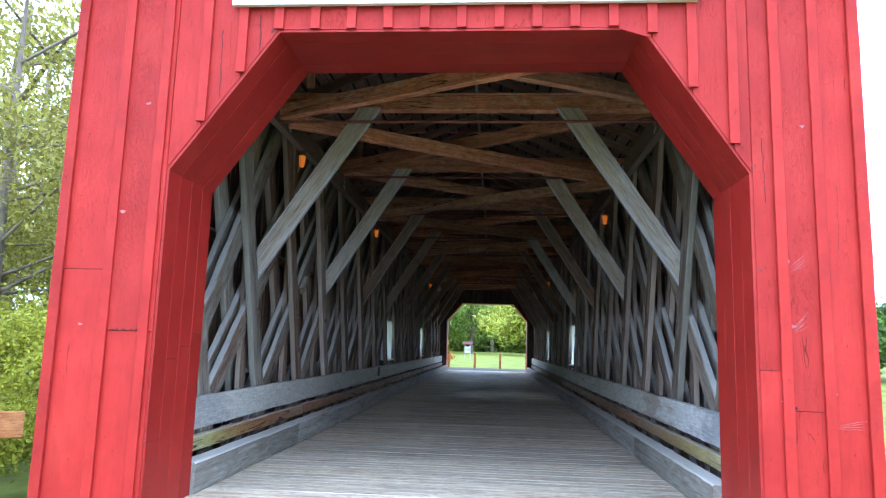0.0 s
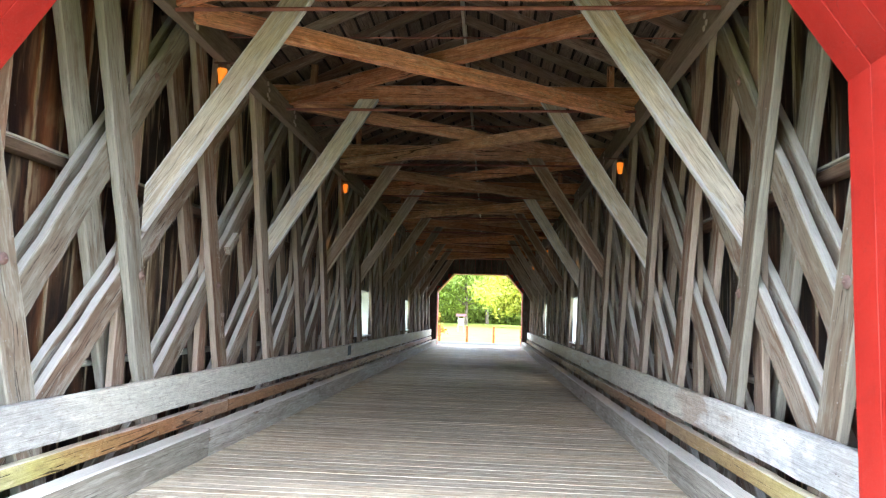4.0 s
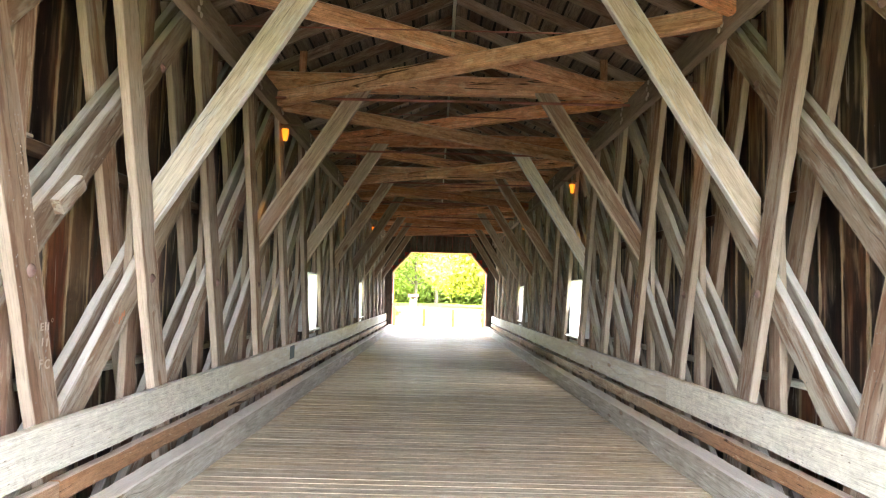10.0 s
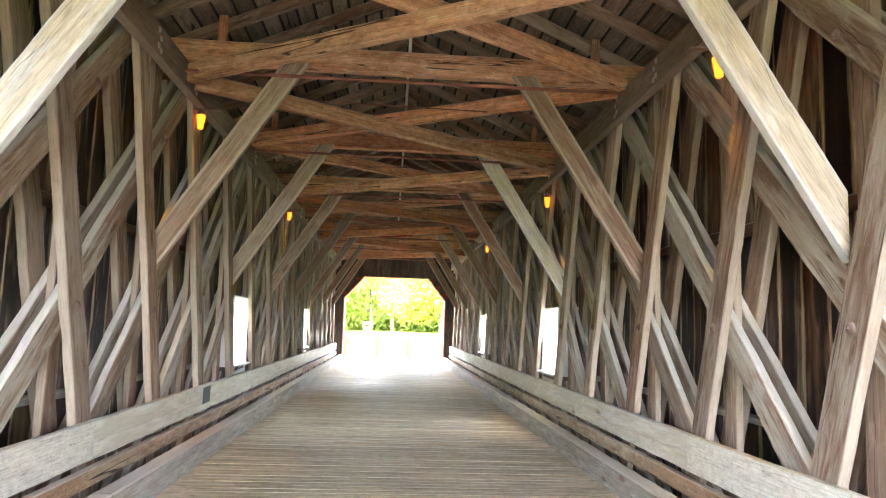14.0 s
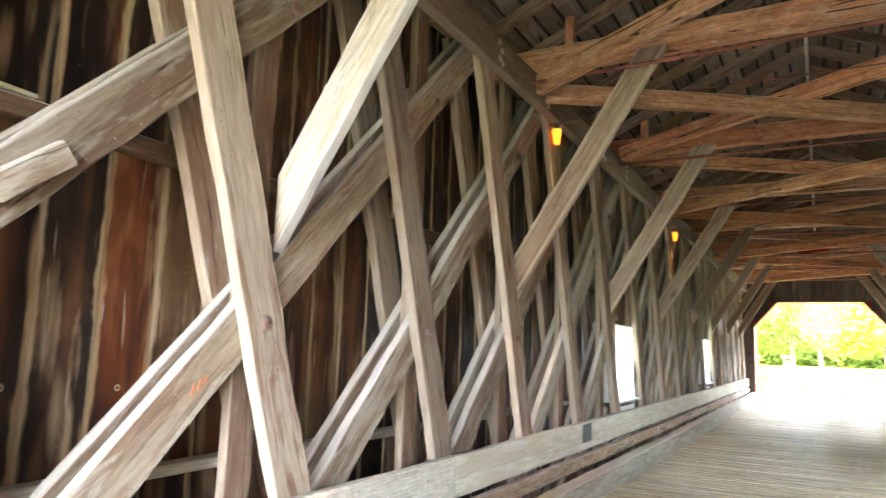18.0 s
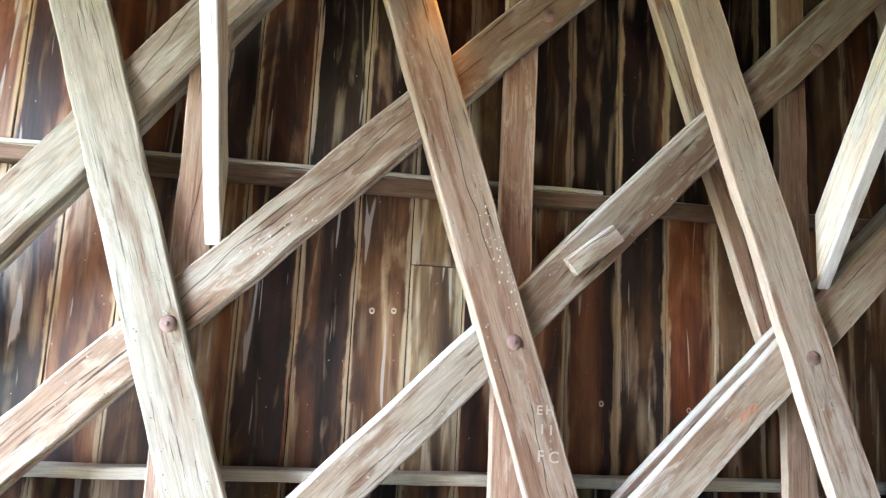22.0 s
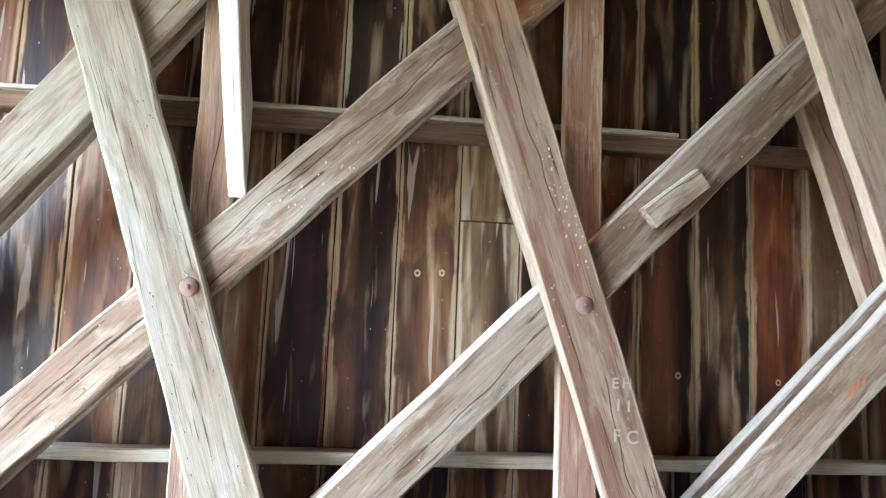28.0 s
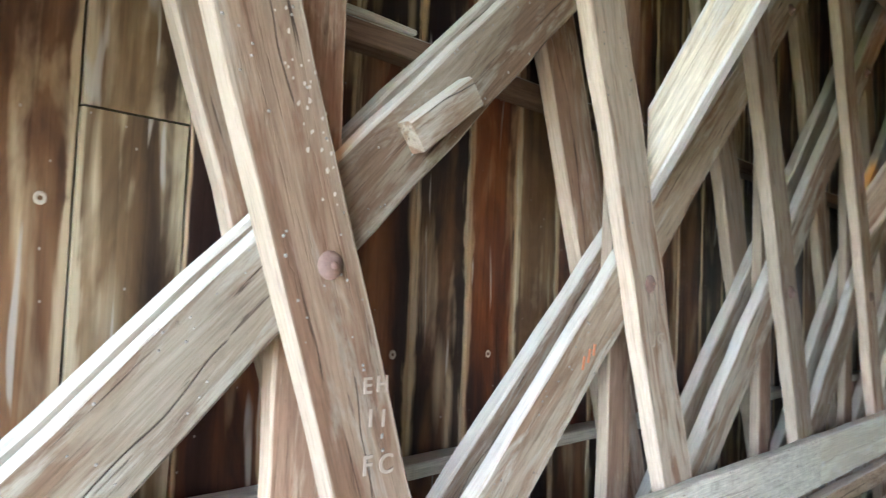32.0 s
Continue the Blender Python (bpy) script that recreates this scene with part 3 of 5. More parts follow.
def red_paint(name, deep=1.0, peeling=0.3, relief=0.6, rough=0.55):
    """Barn paint on rough boards: crazed, peeling in specks, split along the boards, smoother where newer."""
    m, n, l, out = material(name)
    tc, info = n.new("ShaderNodeTexCoord"), n.new("ShaderNodeObjectInfo")
    shift = n.new("ShaderNodeVectorMath")
    shift.operation = "MULTIPLY_ADD"
    l.new(info.outputs["Random"], shift.inputs[0])
    shift.inputs[1].default_value = (31, 13, 17)
    l.new(tc.outputs["Object"], shift.inputs[2])
    v = shift.outputs[0]
    big = noise_at(n, l, v, 1.6, 5, 0.6)
    grain = noise_at(n, l, v, 1.0, 6, 0.7, (60, 60, 3))
    craze = noise_at(n, l, v, 55, 5, 0.8, (1.1, 1, 0.6), 0.8)
    where = noise_at(n, l, v, 2.2, 3, 0.6)
    split = noise_at(n, l, v, 1.0, 3, 0.6, (7, 7, 0.5), 0.5)
    a = ramp(n, [(0.3, (0.30 * deep, 0.0155 * deep, 0.0105 * deep)), (0.55, (0.365 * deep, 0.0225 * deep, 0.0145 * deep)), (0.75, (0.415 * deep, 0.033 * deep, 0.021 * deep))])
    l.new(big, a.inputs[0])

    def num(op, x, y, z=None):
        q = n.new("ShaderNodeMath")
        q.operation = op
        for i, w in enumerate((x, y, z)):
            if isinstance(w, (int, float)):
                q.inputs[i].default_value = w
            elif w is not None:
                l.new(w, q.inputs[i])
        return q.outputs[0]

    # each piece peels more or less
    peel = num("MULTIPLY_ADD", num("FRACT", num("MULTIPLY", info.outputs["Random"], 9.7), 0.0), 0.08, num("MULTIPLY_ADD", where, 0.22, craze))
    c = ramp(n, [(0.50, (0.4, 0.35, 0.35)), (0.55, (0.86, 0.85, 0.85)), (0.60, (1, 1, 1)), (0.76, (1.0, 1.0, 1.0)), (0.82, (1.25, 1.6, 1.6))])
    l.new(peel, c.inputs[0])
    hsv = n.new("ShaderNodeHueSaturation")
    val = n.new("ShaderNodeMapRange")
    val.inputs[3].default_value, val.inputs[4].default_value = 0.92, 1.07
    l.new(info.outputs["Random"], val.inputs[0])
    l.new(val.outputs[0], hsv.inputs["Value"])
    col = mixed(n, l, "MULTIPLY", peeling, a.outputs[0], c.outputs[0])
    # brush and grain lines along the board, a few dark pits
    brush = ramp(n, [(0.3, (0.8, 0.74, 0.74)), (0.48, (1, 1, 1)), (0.7, (1.08, 1.12, 1.12))])
    l.new(grain, brush.inputs[0])
    col = mixed(n, l, "MULTIPLY", 0.6, col, brush.outputs[0])
    pits = ramp(n, [(0.27, (0.22, 0.16, 0.16)), (0.31, (1, 1, 1)), (0.72, (1, 1, 1)), (0.76, (1.3, 2.6, 2.9))])
    l.new(noise_at(n, l, v, 1.0, 3, 0.6, (46, 46, 22)), pits.inputs[0])
    col = mixed(n, l, "MULTIPLY", 0.85, col, pits.outputs[0])
    grime = ramp(n, [(0.32, (0.72, 0.68, 0.68)), (0.5, (1, 1, 1))])
    l.new(noise_at(n, l, v, 1.0, 5, 0.65, (5, 5, 1.6), 0.8), grime.inputs[0])
    col = mixed(n, l, "MULTIPLY", 0.5, col, grime.outputs[0])
    crack = ramp(n, [(0.0015, (0.2, 0.14, 0.14)), (0.004, (1, 1, 1))])
    l.new(num("MULTIPLY_ADD", num("MAXIMUM", num("SUBTRACT", 0.60, where), 0.0), 0.4, num("ABSOLUTE", num("SUBTRACT", split, 0.5), 0.0)), crack.inputs[0])
    col = mixed(n, l, "MULTIPLY", 0.9, col, crack.outputs[0])
    l.new(col, hsv.inputs["Color"])
    l.new(hsv.outputs[0], out.inputs["Base Color"])
    out.inputs["Roughness"].default_value = rough
    out.inputs["Specular IOR Level"].default_value = 0.2
    bump = n.new("ShaderNodeBump")
    bump.inputs["Strength"].default_value, bump.inputs["Distance"].default_value = relief, 0.008
    l.new(num("MULTIPLY_ADD", grain, 0.5, num("ADD", c.outputs[0], crack.outputs[0])), bump.inputs["Height"])
    l.new(bump.outputs[0], out.inputs["Normal"])
    return m


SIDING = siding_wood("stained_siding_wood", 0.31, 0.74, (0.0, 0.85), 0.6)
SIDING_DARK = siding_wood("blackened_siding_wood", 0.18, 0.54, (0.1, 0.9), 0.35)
SIDING_RED = siding_wood("red_brown_siding_wood", 0.38, 0.58, (0.0, 0.15), 0.3)
SIDING_SHADED = siding_wood("brown_black_siding_wood", 0.12, 0.44, (0.1, 0.9), 0.35)
SIDING_BLOND = siding_wood("blond_siding_wood", 0.52, 0.66, (0.6, 1.0), 0.7)
REDPAINT = red_paint("red_barn_paint")
REDSMOOTH = red_paint("newer_red_paint", 1.06, 0.1, 0.25)
REVEALPAINT = red_paint("deep_red_gloss_paint", 0.86, 0.22, 0.35, 0.42)
AMBER, an, al, aout = material("amber_lamp_glass")
aout.inputs["Base Color"].default_value = (0.9, 0.4, 0.05, 1)
aout.inputs["Emission Color"].default_value = (1.0, 0.2, 0.008, 1)
aout.inputs["Emission Strength"].default_value = 0.075
DARKPAINT = plain("dark_paint_patch", (0.05, 0.07, 0.075), 0.6)
REDWIRE = plain("red_wire", (0.3, 0.05, 0.035), 0.5)
BARKPAINT = plain("orange_graffiti", (0.55, 0.2, 0.09), 0.7)
CHIP = plain("pale_worn_paint", (0.45, 0.15, 0.15), 0.8, spread=0.4, scale=30)
CHALK = plain("pale_carved_wood", (0.5, 0.43, 0.36), 0.8)
CARVED = plain("dull_carved_wood", (0.4, 0.325, 0.26), 0.85)
WHITEPAINT = plain("white_sign_paint", (0.78, 0.78, 0.76), 0.5, spread=0.05)
IRON = plain("rusty_iron", (0.24, 0.155, 0.13), 0.75, 0.3, spread=0.4, scale=20)
RUST = plain("red_rusty_iron", (0.3, 0.12, 0.085), 0.8, 0.1, spread=0.4, scale=20)
KIOSKROOF = plain("red_brown_roofing", (0.09, 0.03, 0.025), 0.9)
NAIL = plain("grey_nail_iron", (0.28, 0.26, 0.235), 0.6, 0.2, spread=0.5, scale=40)
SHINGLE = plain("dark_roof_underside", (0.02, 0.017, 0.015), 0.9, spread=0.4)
GRASS = plain("lawn_grass", (0.165, 0.185, 0.034), 0.9, spread=0.35, scale=3, relief=0.6)
GRAVEL = plain("grey_gravel", (0.075, 0.07, 0.06), 0.9, spread=0.2, scale=30, relief=0.5)


def leaves_of(name, color, through_light):
    """Leaves that also let light through; each clump a little different."""
    m, n, l, out = material(name)
    geo = n.new("ShaderNodeNewGeometry")
    r = ramp(n, [(0.0, tuple(c * 0.55 for c in color)), (0.6, color), (1.0, tuple(min(0.6, c * 1.5) for c in color))])
    l.new(geo.outputs["Random Per Island"], r.inputs[0])
    glow = n.new("ShaderNodeBsdfTranslucent")
    l.new(mixed(n, l, "MULTIPLY", 1.0, r.outputs[0], through_light), glow.inputs["Color"])
    l.new(r.outputs[0], out.inputs["Base Color"])
    out.inputs["Roughness"].default_value = 0.55
    out.inputs["Specular IOR Level"].default_value = 0.15
    both = n.new("ShaderNodeMixShader")
    both.inputs[0].default_value = 0.45
    l.new(out.outputs[0], both.inputs[1])
    l.new(glow.outputs[0], both.inputs[2])
    l.new(both.outputs[0], n["Material Output"].inputs[0])
    return m


LEAF = leaves_of("green_leaves", (0.09, 0.14, 0.02), (1.5, 1.5, 0.8))
LEAF_Y = leaves_of("yellowing_leaves", (0.30, 0.30, 0.035), (1.3, 1.3, 0.7))
LEAF_P = leaves_of("pale_willow_leaves", (0.26, 0.235, 0.055), (1.2, 1.2, 0.8))
LEAF_FAR = leaves_of("sunlit_green_leaves", (0.225, 0.285, 0.06), (1.4, 1.4, 0.8))
LEAF_FARY = leaves_of("sunlit_yellow_green_leaves", (0.32, 0.33, 0.05), (1.3, 1.3, 0.7))
LEAF_O = leaves_of("orange_autumn_leaves", (0.42, 0.2, 0.04), (1.2, 1.2, 0.7))

# the deck is polished in narrow strips across the planks
dn, dl = DECK.node_tree.nodes, DECK.node_tree.links
sheen = ramp(dn, [(0.38, (0.4, 0.4, 0.4)), (0.5, (0.9, 0.9, 0.9))])
dl.new(noise_at(dn, dl, dn.new("ShaderNodeTexCoord").outputs["Object"], 1.0, 5, 0.65, (1.2, 22, 22)), sheen.inputs[0])
dl.new(sheen.outputs[0], dn["Principled BSDF"].inputs["Roughness"])
dn["Principled BSDF"].inputs["Specular IOR Level"].default_value = 0.3
for matte in (GRASS, GRAVEL):
    matte.node_tree.nodes["Principled BSDF"].inputs["Specular IOR Level"].default_value = 0.05
BARK = plain("grey_brown_bark", (0.2, 0.155, 0.11), 0.9, spread=0.4, scale=10, relief=0.8)

# ---- builders ----
MESHES = {}


def thing(name, label="", category="", group="", kind="", at=(0, 0, 0)):
    ob = new(name)
    ob.location = at
    return tagged(ob, label, category, group, kind)


def mesh_of(name, verts, faces, mat, smooth=False):
    me = bpy.data.meshes.new(name)
    me.from_pydata(verts, [], faces)
    me.materials.append(mat)
    if smooth:
        me.polygons.foreach_set("use_smooth", [True] * len(me.polygons))
    me.update()
    return me


def timber(name, length, width, thick, mat, seed=0, wear=0.004, step=0.25):
    """A sawn timber along x, centred, with chamfered and uneven edges; alike ones share a mesh."""
    key = (name, round(length, 2), round(width, 3), round(thick, 3), mat.name, seed)
    if key in MESHES:
        return MESHES[key]
    rnd = random.Random(str(key))
    n = max(1, round(length / step))
    hw, ht = width / 2, thick / 2
    verts, faces = [], []
    for i in range(n + 1):
        x = -length / 2 + length * i / n
        dy, dz = rnd.uniform(-wear, wear), rnd.uniform(-wear, wear) * 0.6
        for sy, sz in ((1, 1), (-1, 1), (-1, -1), (1, -1)):
            c = min(hw, ht) * 0.12 + rnd.uniform(0, wear * 1.6)
            a, b = (sy * hw + dy, sz * (ht - c) + dz), (sy * (hw - c) + dy, sz * ht + dz)
            for y, z in ((a, b) if sy * sz > 0 else (b, a)):
                verts.append((x, y, z))
    for i in range(n):
        for k in range(8):
            a, b = i * 8 + k, i * 8 + (k + 1) % 8
            faces.append((a, b, b + 8, a + 8))
    faces += [tuple(range(7, -1, -1)), tuple(range(n * 8, n * 8 + 8))]
    MESHES[key] = mesh_of(name, verts, faces, mat)
    return MESHES[key]


def frame_of(p0, p1, out):
    """A pose at the middle of p0 and p1, x along them and z as near to out as can be."""
    p0, p1 = Vector(p0), Vector(p1)
    x = (p1 - p0).normalized()
    z = Vector(out)
    z = (z - x * z.dot(x)).normalized()
    y = z.cross(x)
    m = Matrix((x, y, z)).transposed().to_4x4()
    m.translation = (p0 + p1) / 2
    return m


def beam(name, parent, p0, p1, width, thick, mat, out, seed=0, label="", wear=0.004):
    """One timber from p0 to p1; out is the way its broad face looks."""
    me = timber(name, (Vector(p1) - Vector(p0)).length, width, thick, mat, seed, wear)
    ob = new(name, me)
    ob.matrix_world = frame_of(p0, p1, out)
    ob.parent = parent
    if label:
        tagged(ob, label)
    return ob


def part(name, bm, mat, parent=None, label=""):
    me = bpy.data.meshes.new(name)
    bm.to_mesh(me)
    bm.free()
    me.materials.append(mat)
    ob = new(name, me)
    ob.parent = parent
    return tagged(ob, label)


def block(bm, x0, x1, y0, y1, z0, z1):
    vs = [bm.verts.new((x, y, z)) for x in (x0, x1) for y in (y0, y1) for z in (z0, z1)]
    for f in ((0, 1, 3, 2), (4, 6, 7, 5), (0, 4, 5, 1), (2, 3, 7, 6), (0, 2, 6, 4), (1, 5, 7, 3)):
        bm.faces.new([vs[i] for i in f])


def dome(r, h, seg=10, ring=4):
    """A low round head on the plane z = 0."""
    verts, faces = [], []
    for j in range(ring):
        a = j / ring * math.pi / 2
        for i in range(seg):
            b = 2 * math.pi * i / seg
            verts.append((r * math.cos(a) * math.cos(b), r * math.cos(a) * math.sin(b), h * math.sin(a)))
    verts.append((0, 0, h))
    for j in range(ring - 1):
        for i in range(seg):
            faces.append((j * seg + i, j * seg + (i + 1) % seg, (j + 1) * seg + (i + 1) % seg, (j + 1) * seg + i))
    faces += [((ring - 1) * seg + i, (ring - 1) * seg + (i + 1) % seg, ring * seg) for i in range(seg)]
    return verts, faces


# ---- ground ----
def ground_height(x, y):
    road = max(0.0, 1 - max(0.0, abs(x) - 3.2) / 5)
    end = min(1.0, max(0.0, (1.5 - y) / 1.5) + max(0.0, (y - 34.5) / 1.5))
    bank = -0.75 + 0.55 * min(1.0, max(0.0, (y - 38) / 8))
    return bank + (-0.06 - bank) * road * end


xs = [-900, -300, -120, -60] + [-40 + 2 * i for i in range(41)] + [60, 120, 300, 900]
ys = [-700, -200, -80, -40] + [-30 + 2 * i for i in range(61)] + [110, 160, 300, 900]
gv = [(x, y, ground_height(x, y)) for y in ys for x in xs]
gf = [(j * len(xs) + i, j * len(xs) + i + 1, (j + 1) * len(xs) + i + 1, (j + 1) * len(xs) + i) for j in range(len(ys) - 1) for i in range(len(xs) - 1)]
tagged(new("ground", mesh_of("ground", gv, gf, GRASS)), "mown green lawn round the bridge", "lawn", kind="structure")
for y0, y1, nm in ((-30, -0.05, "path_1"), (36.2, 41.6, "path_2")):
    bm = bmesh.new()
    block(bm, -2.9, 2.9, y0, y1, -0.3, -0.012)
    tagged(part(nm, bm, GRAVEL), "grey gravel approach path at the bridge's end", "path", kind="structure")

# ---- floor ----
floor = thing("floor", "worn grey-brown deck of planks laid across the bridge", "floor", kind="structure")
y, i = 0.02, 0
while y < 36.15:
    w = 0.152
    ob = beam("plank", floor, (-2.6, y + w / 2, -0.03 + random.uniform(-0.0025, 0.0025)), (2.6, y + w / 2, -0.03 + random.uniform(-0.0025, 0.0025)),
              w - 0.004, 0.06, DECK, (0, random.uniform(-0.012, 0.012), 1), i % 5, wear=0.0015)
    y, i = y + w, i + 1

# ---- side walls ----
WIN_BAYS = (6, 11)     # the bays with a window, on both sides
WINDOWS = [(BOLT_Y + PITCH * k + 0.59, BOLT_Y + PITCH * (k + 1) - 0.06) for k in WIN_BAYS]
WIN_Z = (0.98, 2.13)
for side, nm in ((-1, "wall_left"), (1, "wall_right")):
    wins = WINDOWS
    bm = bmesh.new()
    cuts = [0.5] + [v for w in wins for v in w] + [36.0]
    xa, xb = sorted((side * 3.335, side * 3.375))
    for a, b in zip(cuts[::2], cuts[1::2]):
        block(bm, xa, xb, a, b, -0.7, 4.95)
    for a, b in wins:
        block(bm, xa, xb, a, b, -0.7, WIN_Z[0])
        block(bm, xa, xb, a, b, WIN_Z[1], 4.95)
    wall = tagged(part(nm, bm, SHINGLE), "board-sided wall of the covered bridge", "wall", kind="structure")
    y, i = 0.6235, 1
    while y < 35.7:
        w = 0.3435
        # lowest and highest boards: darker stain, deepened to paint in shade behind the lattice
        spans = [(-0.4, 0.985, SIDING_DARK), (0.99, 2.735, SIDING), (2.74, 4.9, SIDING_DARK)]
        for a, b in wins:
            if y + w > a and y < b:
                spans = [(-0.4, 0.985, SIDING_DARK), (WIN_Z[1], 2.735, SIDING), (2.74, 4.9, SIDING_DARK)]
        if side < 0 and y < 3.3:       # in the end bay, middle boards are darkened against the portal's light, upper ones redder
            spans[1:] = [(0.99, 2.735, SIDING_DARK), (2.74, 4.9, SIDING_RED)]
        if side < 0 and i == 12:
            spans[1] = (0.99, 2.735, SIDING_BLOND)
        if side < 0 and i == 13:       # one board is pieced together
            spans[1:2] = [(0.99, 2.268, SIDING_BLOND), (2.275, 2.735, SIDING_BLOND)]
        if side > 0 or y > 8.5:        # away from the near bays, deep shade is painted into the boards
            spans = [(z0, z1, SIDING_SHADED if wood_of is SIDING else wood_of) for z0, z1, wood_of in spans]
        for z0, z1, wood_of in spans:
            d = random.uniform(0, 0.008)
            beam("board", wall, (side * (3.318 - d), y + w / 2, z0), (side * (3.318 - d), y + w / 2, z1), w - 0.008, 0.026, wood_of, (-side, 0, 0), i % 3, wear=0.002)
        y, i = y + w, i + 1

near_wall = bpy.data.objects["wall_left"]
for y, z in ((4.655, 1.974), (4.52, 1.967), (3.33, 1.42), (6.02, 1.46), (6.62, 1.44), (5.68, 2.3)):
    verts, faces = [], []
    for r, h in ((0.019, 0.0), (0.016, 0.006), (0.010, 0.006), (0.007, 0.0)):
        verts += [(r * math.cos(q * 0.628), r * math.sin(q * 0.628) * (1.15 if r > 0.012 else 1.0), h) for q in range(10)]
    for ring in range(3):
        faces += [(ring * 10 + q, ring * 10 + (q + 1) % 10, ring * 10 + 10 + (q + 1) % 10, ring * 10 + 10 + q) for q in range(10)]
    ob = new("knot", mesh_of("knot", verts, faces, CHALK, True))
    ob.matrix_world = frame_of((-3.303, y - 0.01, z), (-3.303, y + 0.01, z), (1, 0, 0))
    ob.parent = near_wall

for q, (side, (a, b)) in enumerate([(s, w) for s in (-1, 1) for w in WINDOWS]):
    win = thing(f"window_{q + 1}", "unglazed window opening with a pale wooden sill", "window", kind="structure")
    z0, z1 = WIN_Z
    for p, out in ((a + 0.012, 1), (b - 0.012, -1)):
        beam("jamb", win, (side * 2.785, p, (z0 + z1) / 2), (side * 3.38, p, (z0 + z1) / 2), z1 - z0, 0.024, WHITEPAINT, (0, out, 0), 1, wear=0.001)
    beam("lintel", win, (side * 2.79, (a + b) / 2, z1 + 0.013), (side * 3.38, (a + b) / 2, z1 + 0.013), b - a, 0.024, WHITEPAINT, (0, 0, -1), 1, wear=0.001)
    beam("window_sill", win, (side * 2.70, (a + b) / 2, z0 - 0.02), (side * 3.38, (a + b) / 2, z0 - 0.02), b - a + 0.06, 0.035, WHITEPAINT, (0, 0, 1), 1, wear=0.001)
    beam("apron", win, (side * 2.80, a - 0.02, z0 - 0.16), (side * 2.80, b + 0.02, z0 - 0.16), 0.09, 0.03, WHITEPAINT, (-side, 0, 0), 1, wear=0.001)

# ---- lattice trusses ----
HEAD_V, HEAD_F = dome(0.044, 0.022, 14)
NUT_V, NUT_F = dome(0.017, 0.036, 6, 2)
NUT = mesh_of("nut", NUT_V, NUT_F, IRON, True)
BOLT = mesh_of("bolt", HEAD_V, HEAD_F, IRON, True)
BOLT_PALE = mesh_of("washer", [(x * 0.75, y * 0.75, z * 0.7) for x, y, z in HEAD_V], HEAD_F, CHALK, True)


def clipped(y_at, slope, z0, z1, lo=1.05, hi=35.05):
    """The stretch of z over which y_at + slope * (z - BOLT_Z) keeps within lo and hi."""
    a, b = sorted((BOLT_Z + (lo - y_at) / slope, BOLT_Z + (hi - y_at) / slope))
    return max(z0, a), min(z1, b)


def bolt(parent, x, y, z, side):
    ob = new("bolt", BOLT)
    ob.matrix_world = frame_of((x, y - 0.01, z), (x, y + 0.01, z), (-side, 0, 0))
    ob.parent = parent
    nut = new("nut", NUT)
    nut.parent = ob


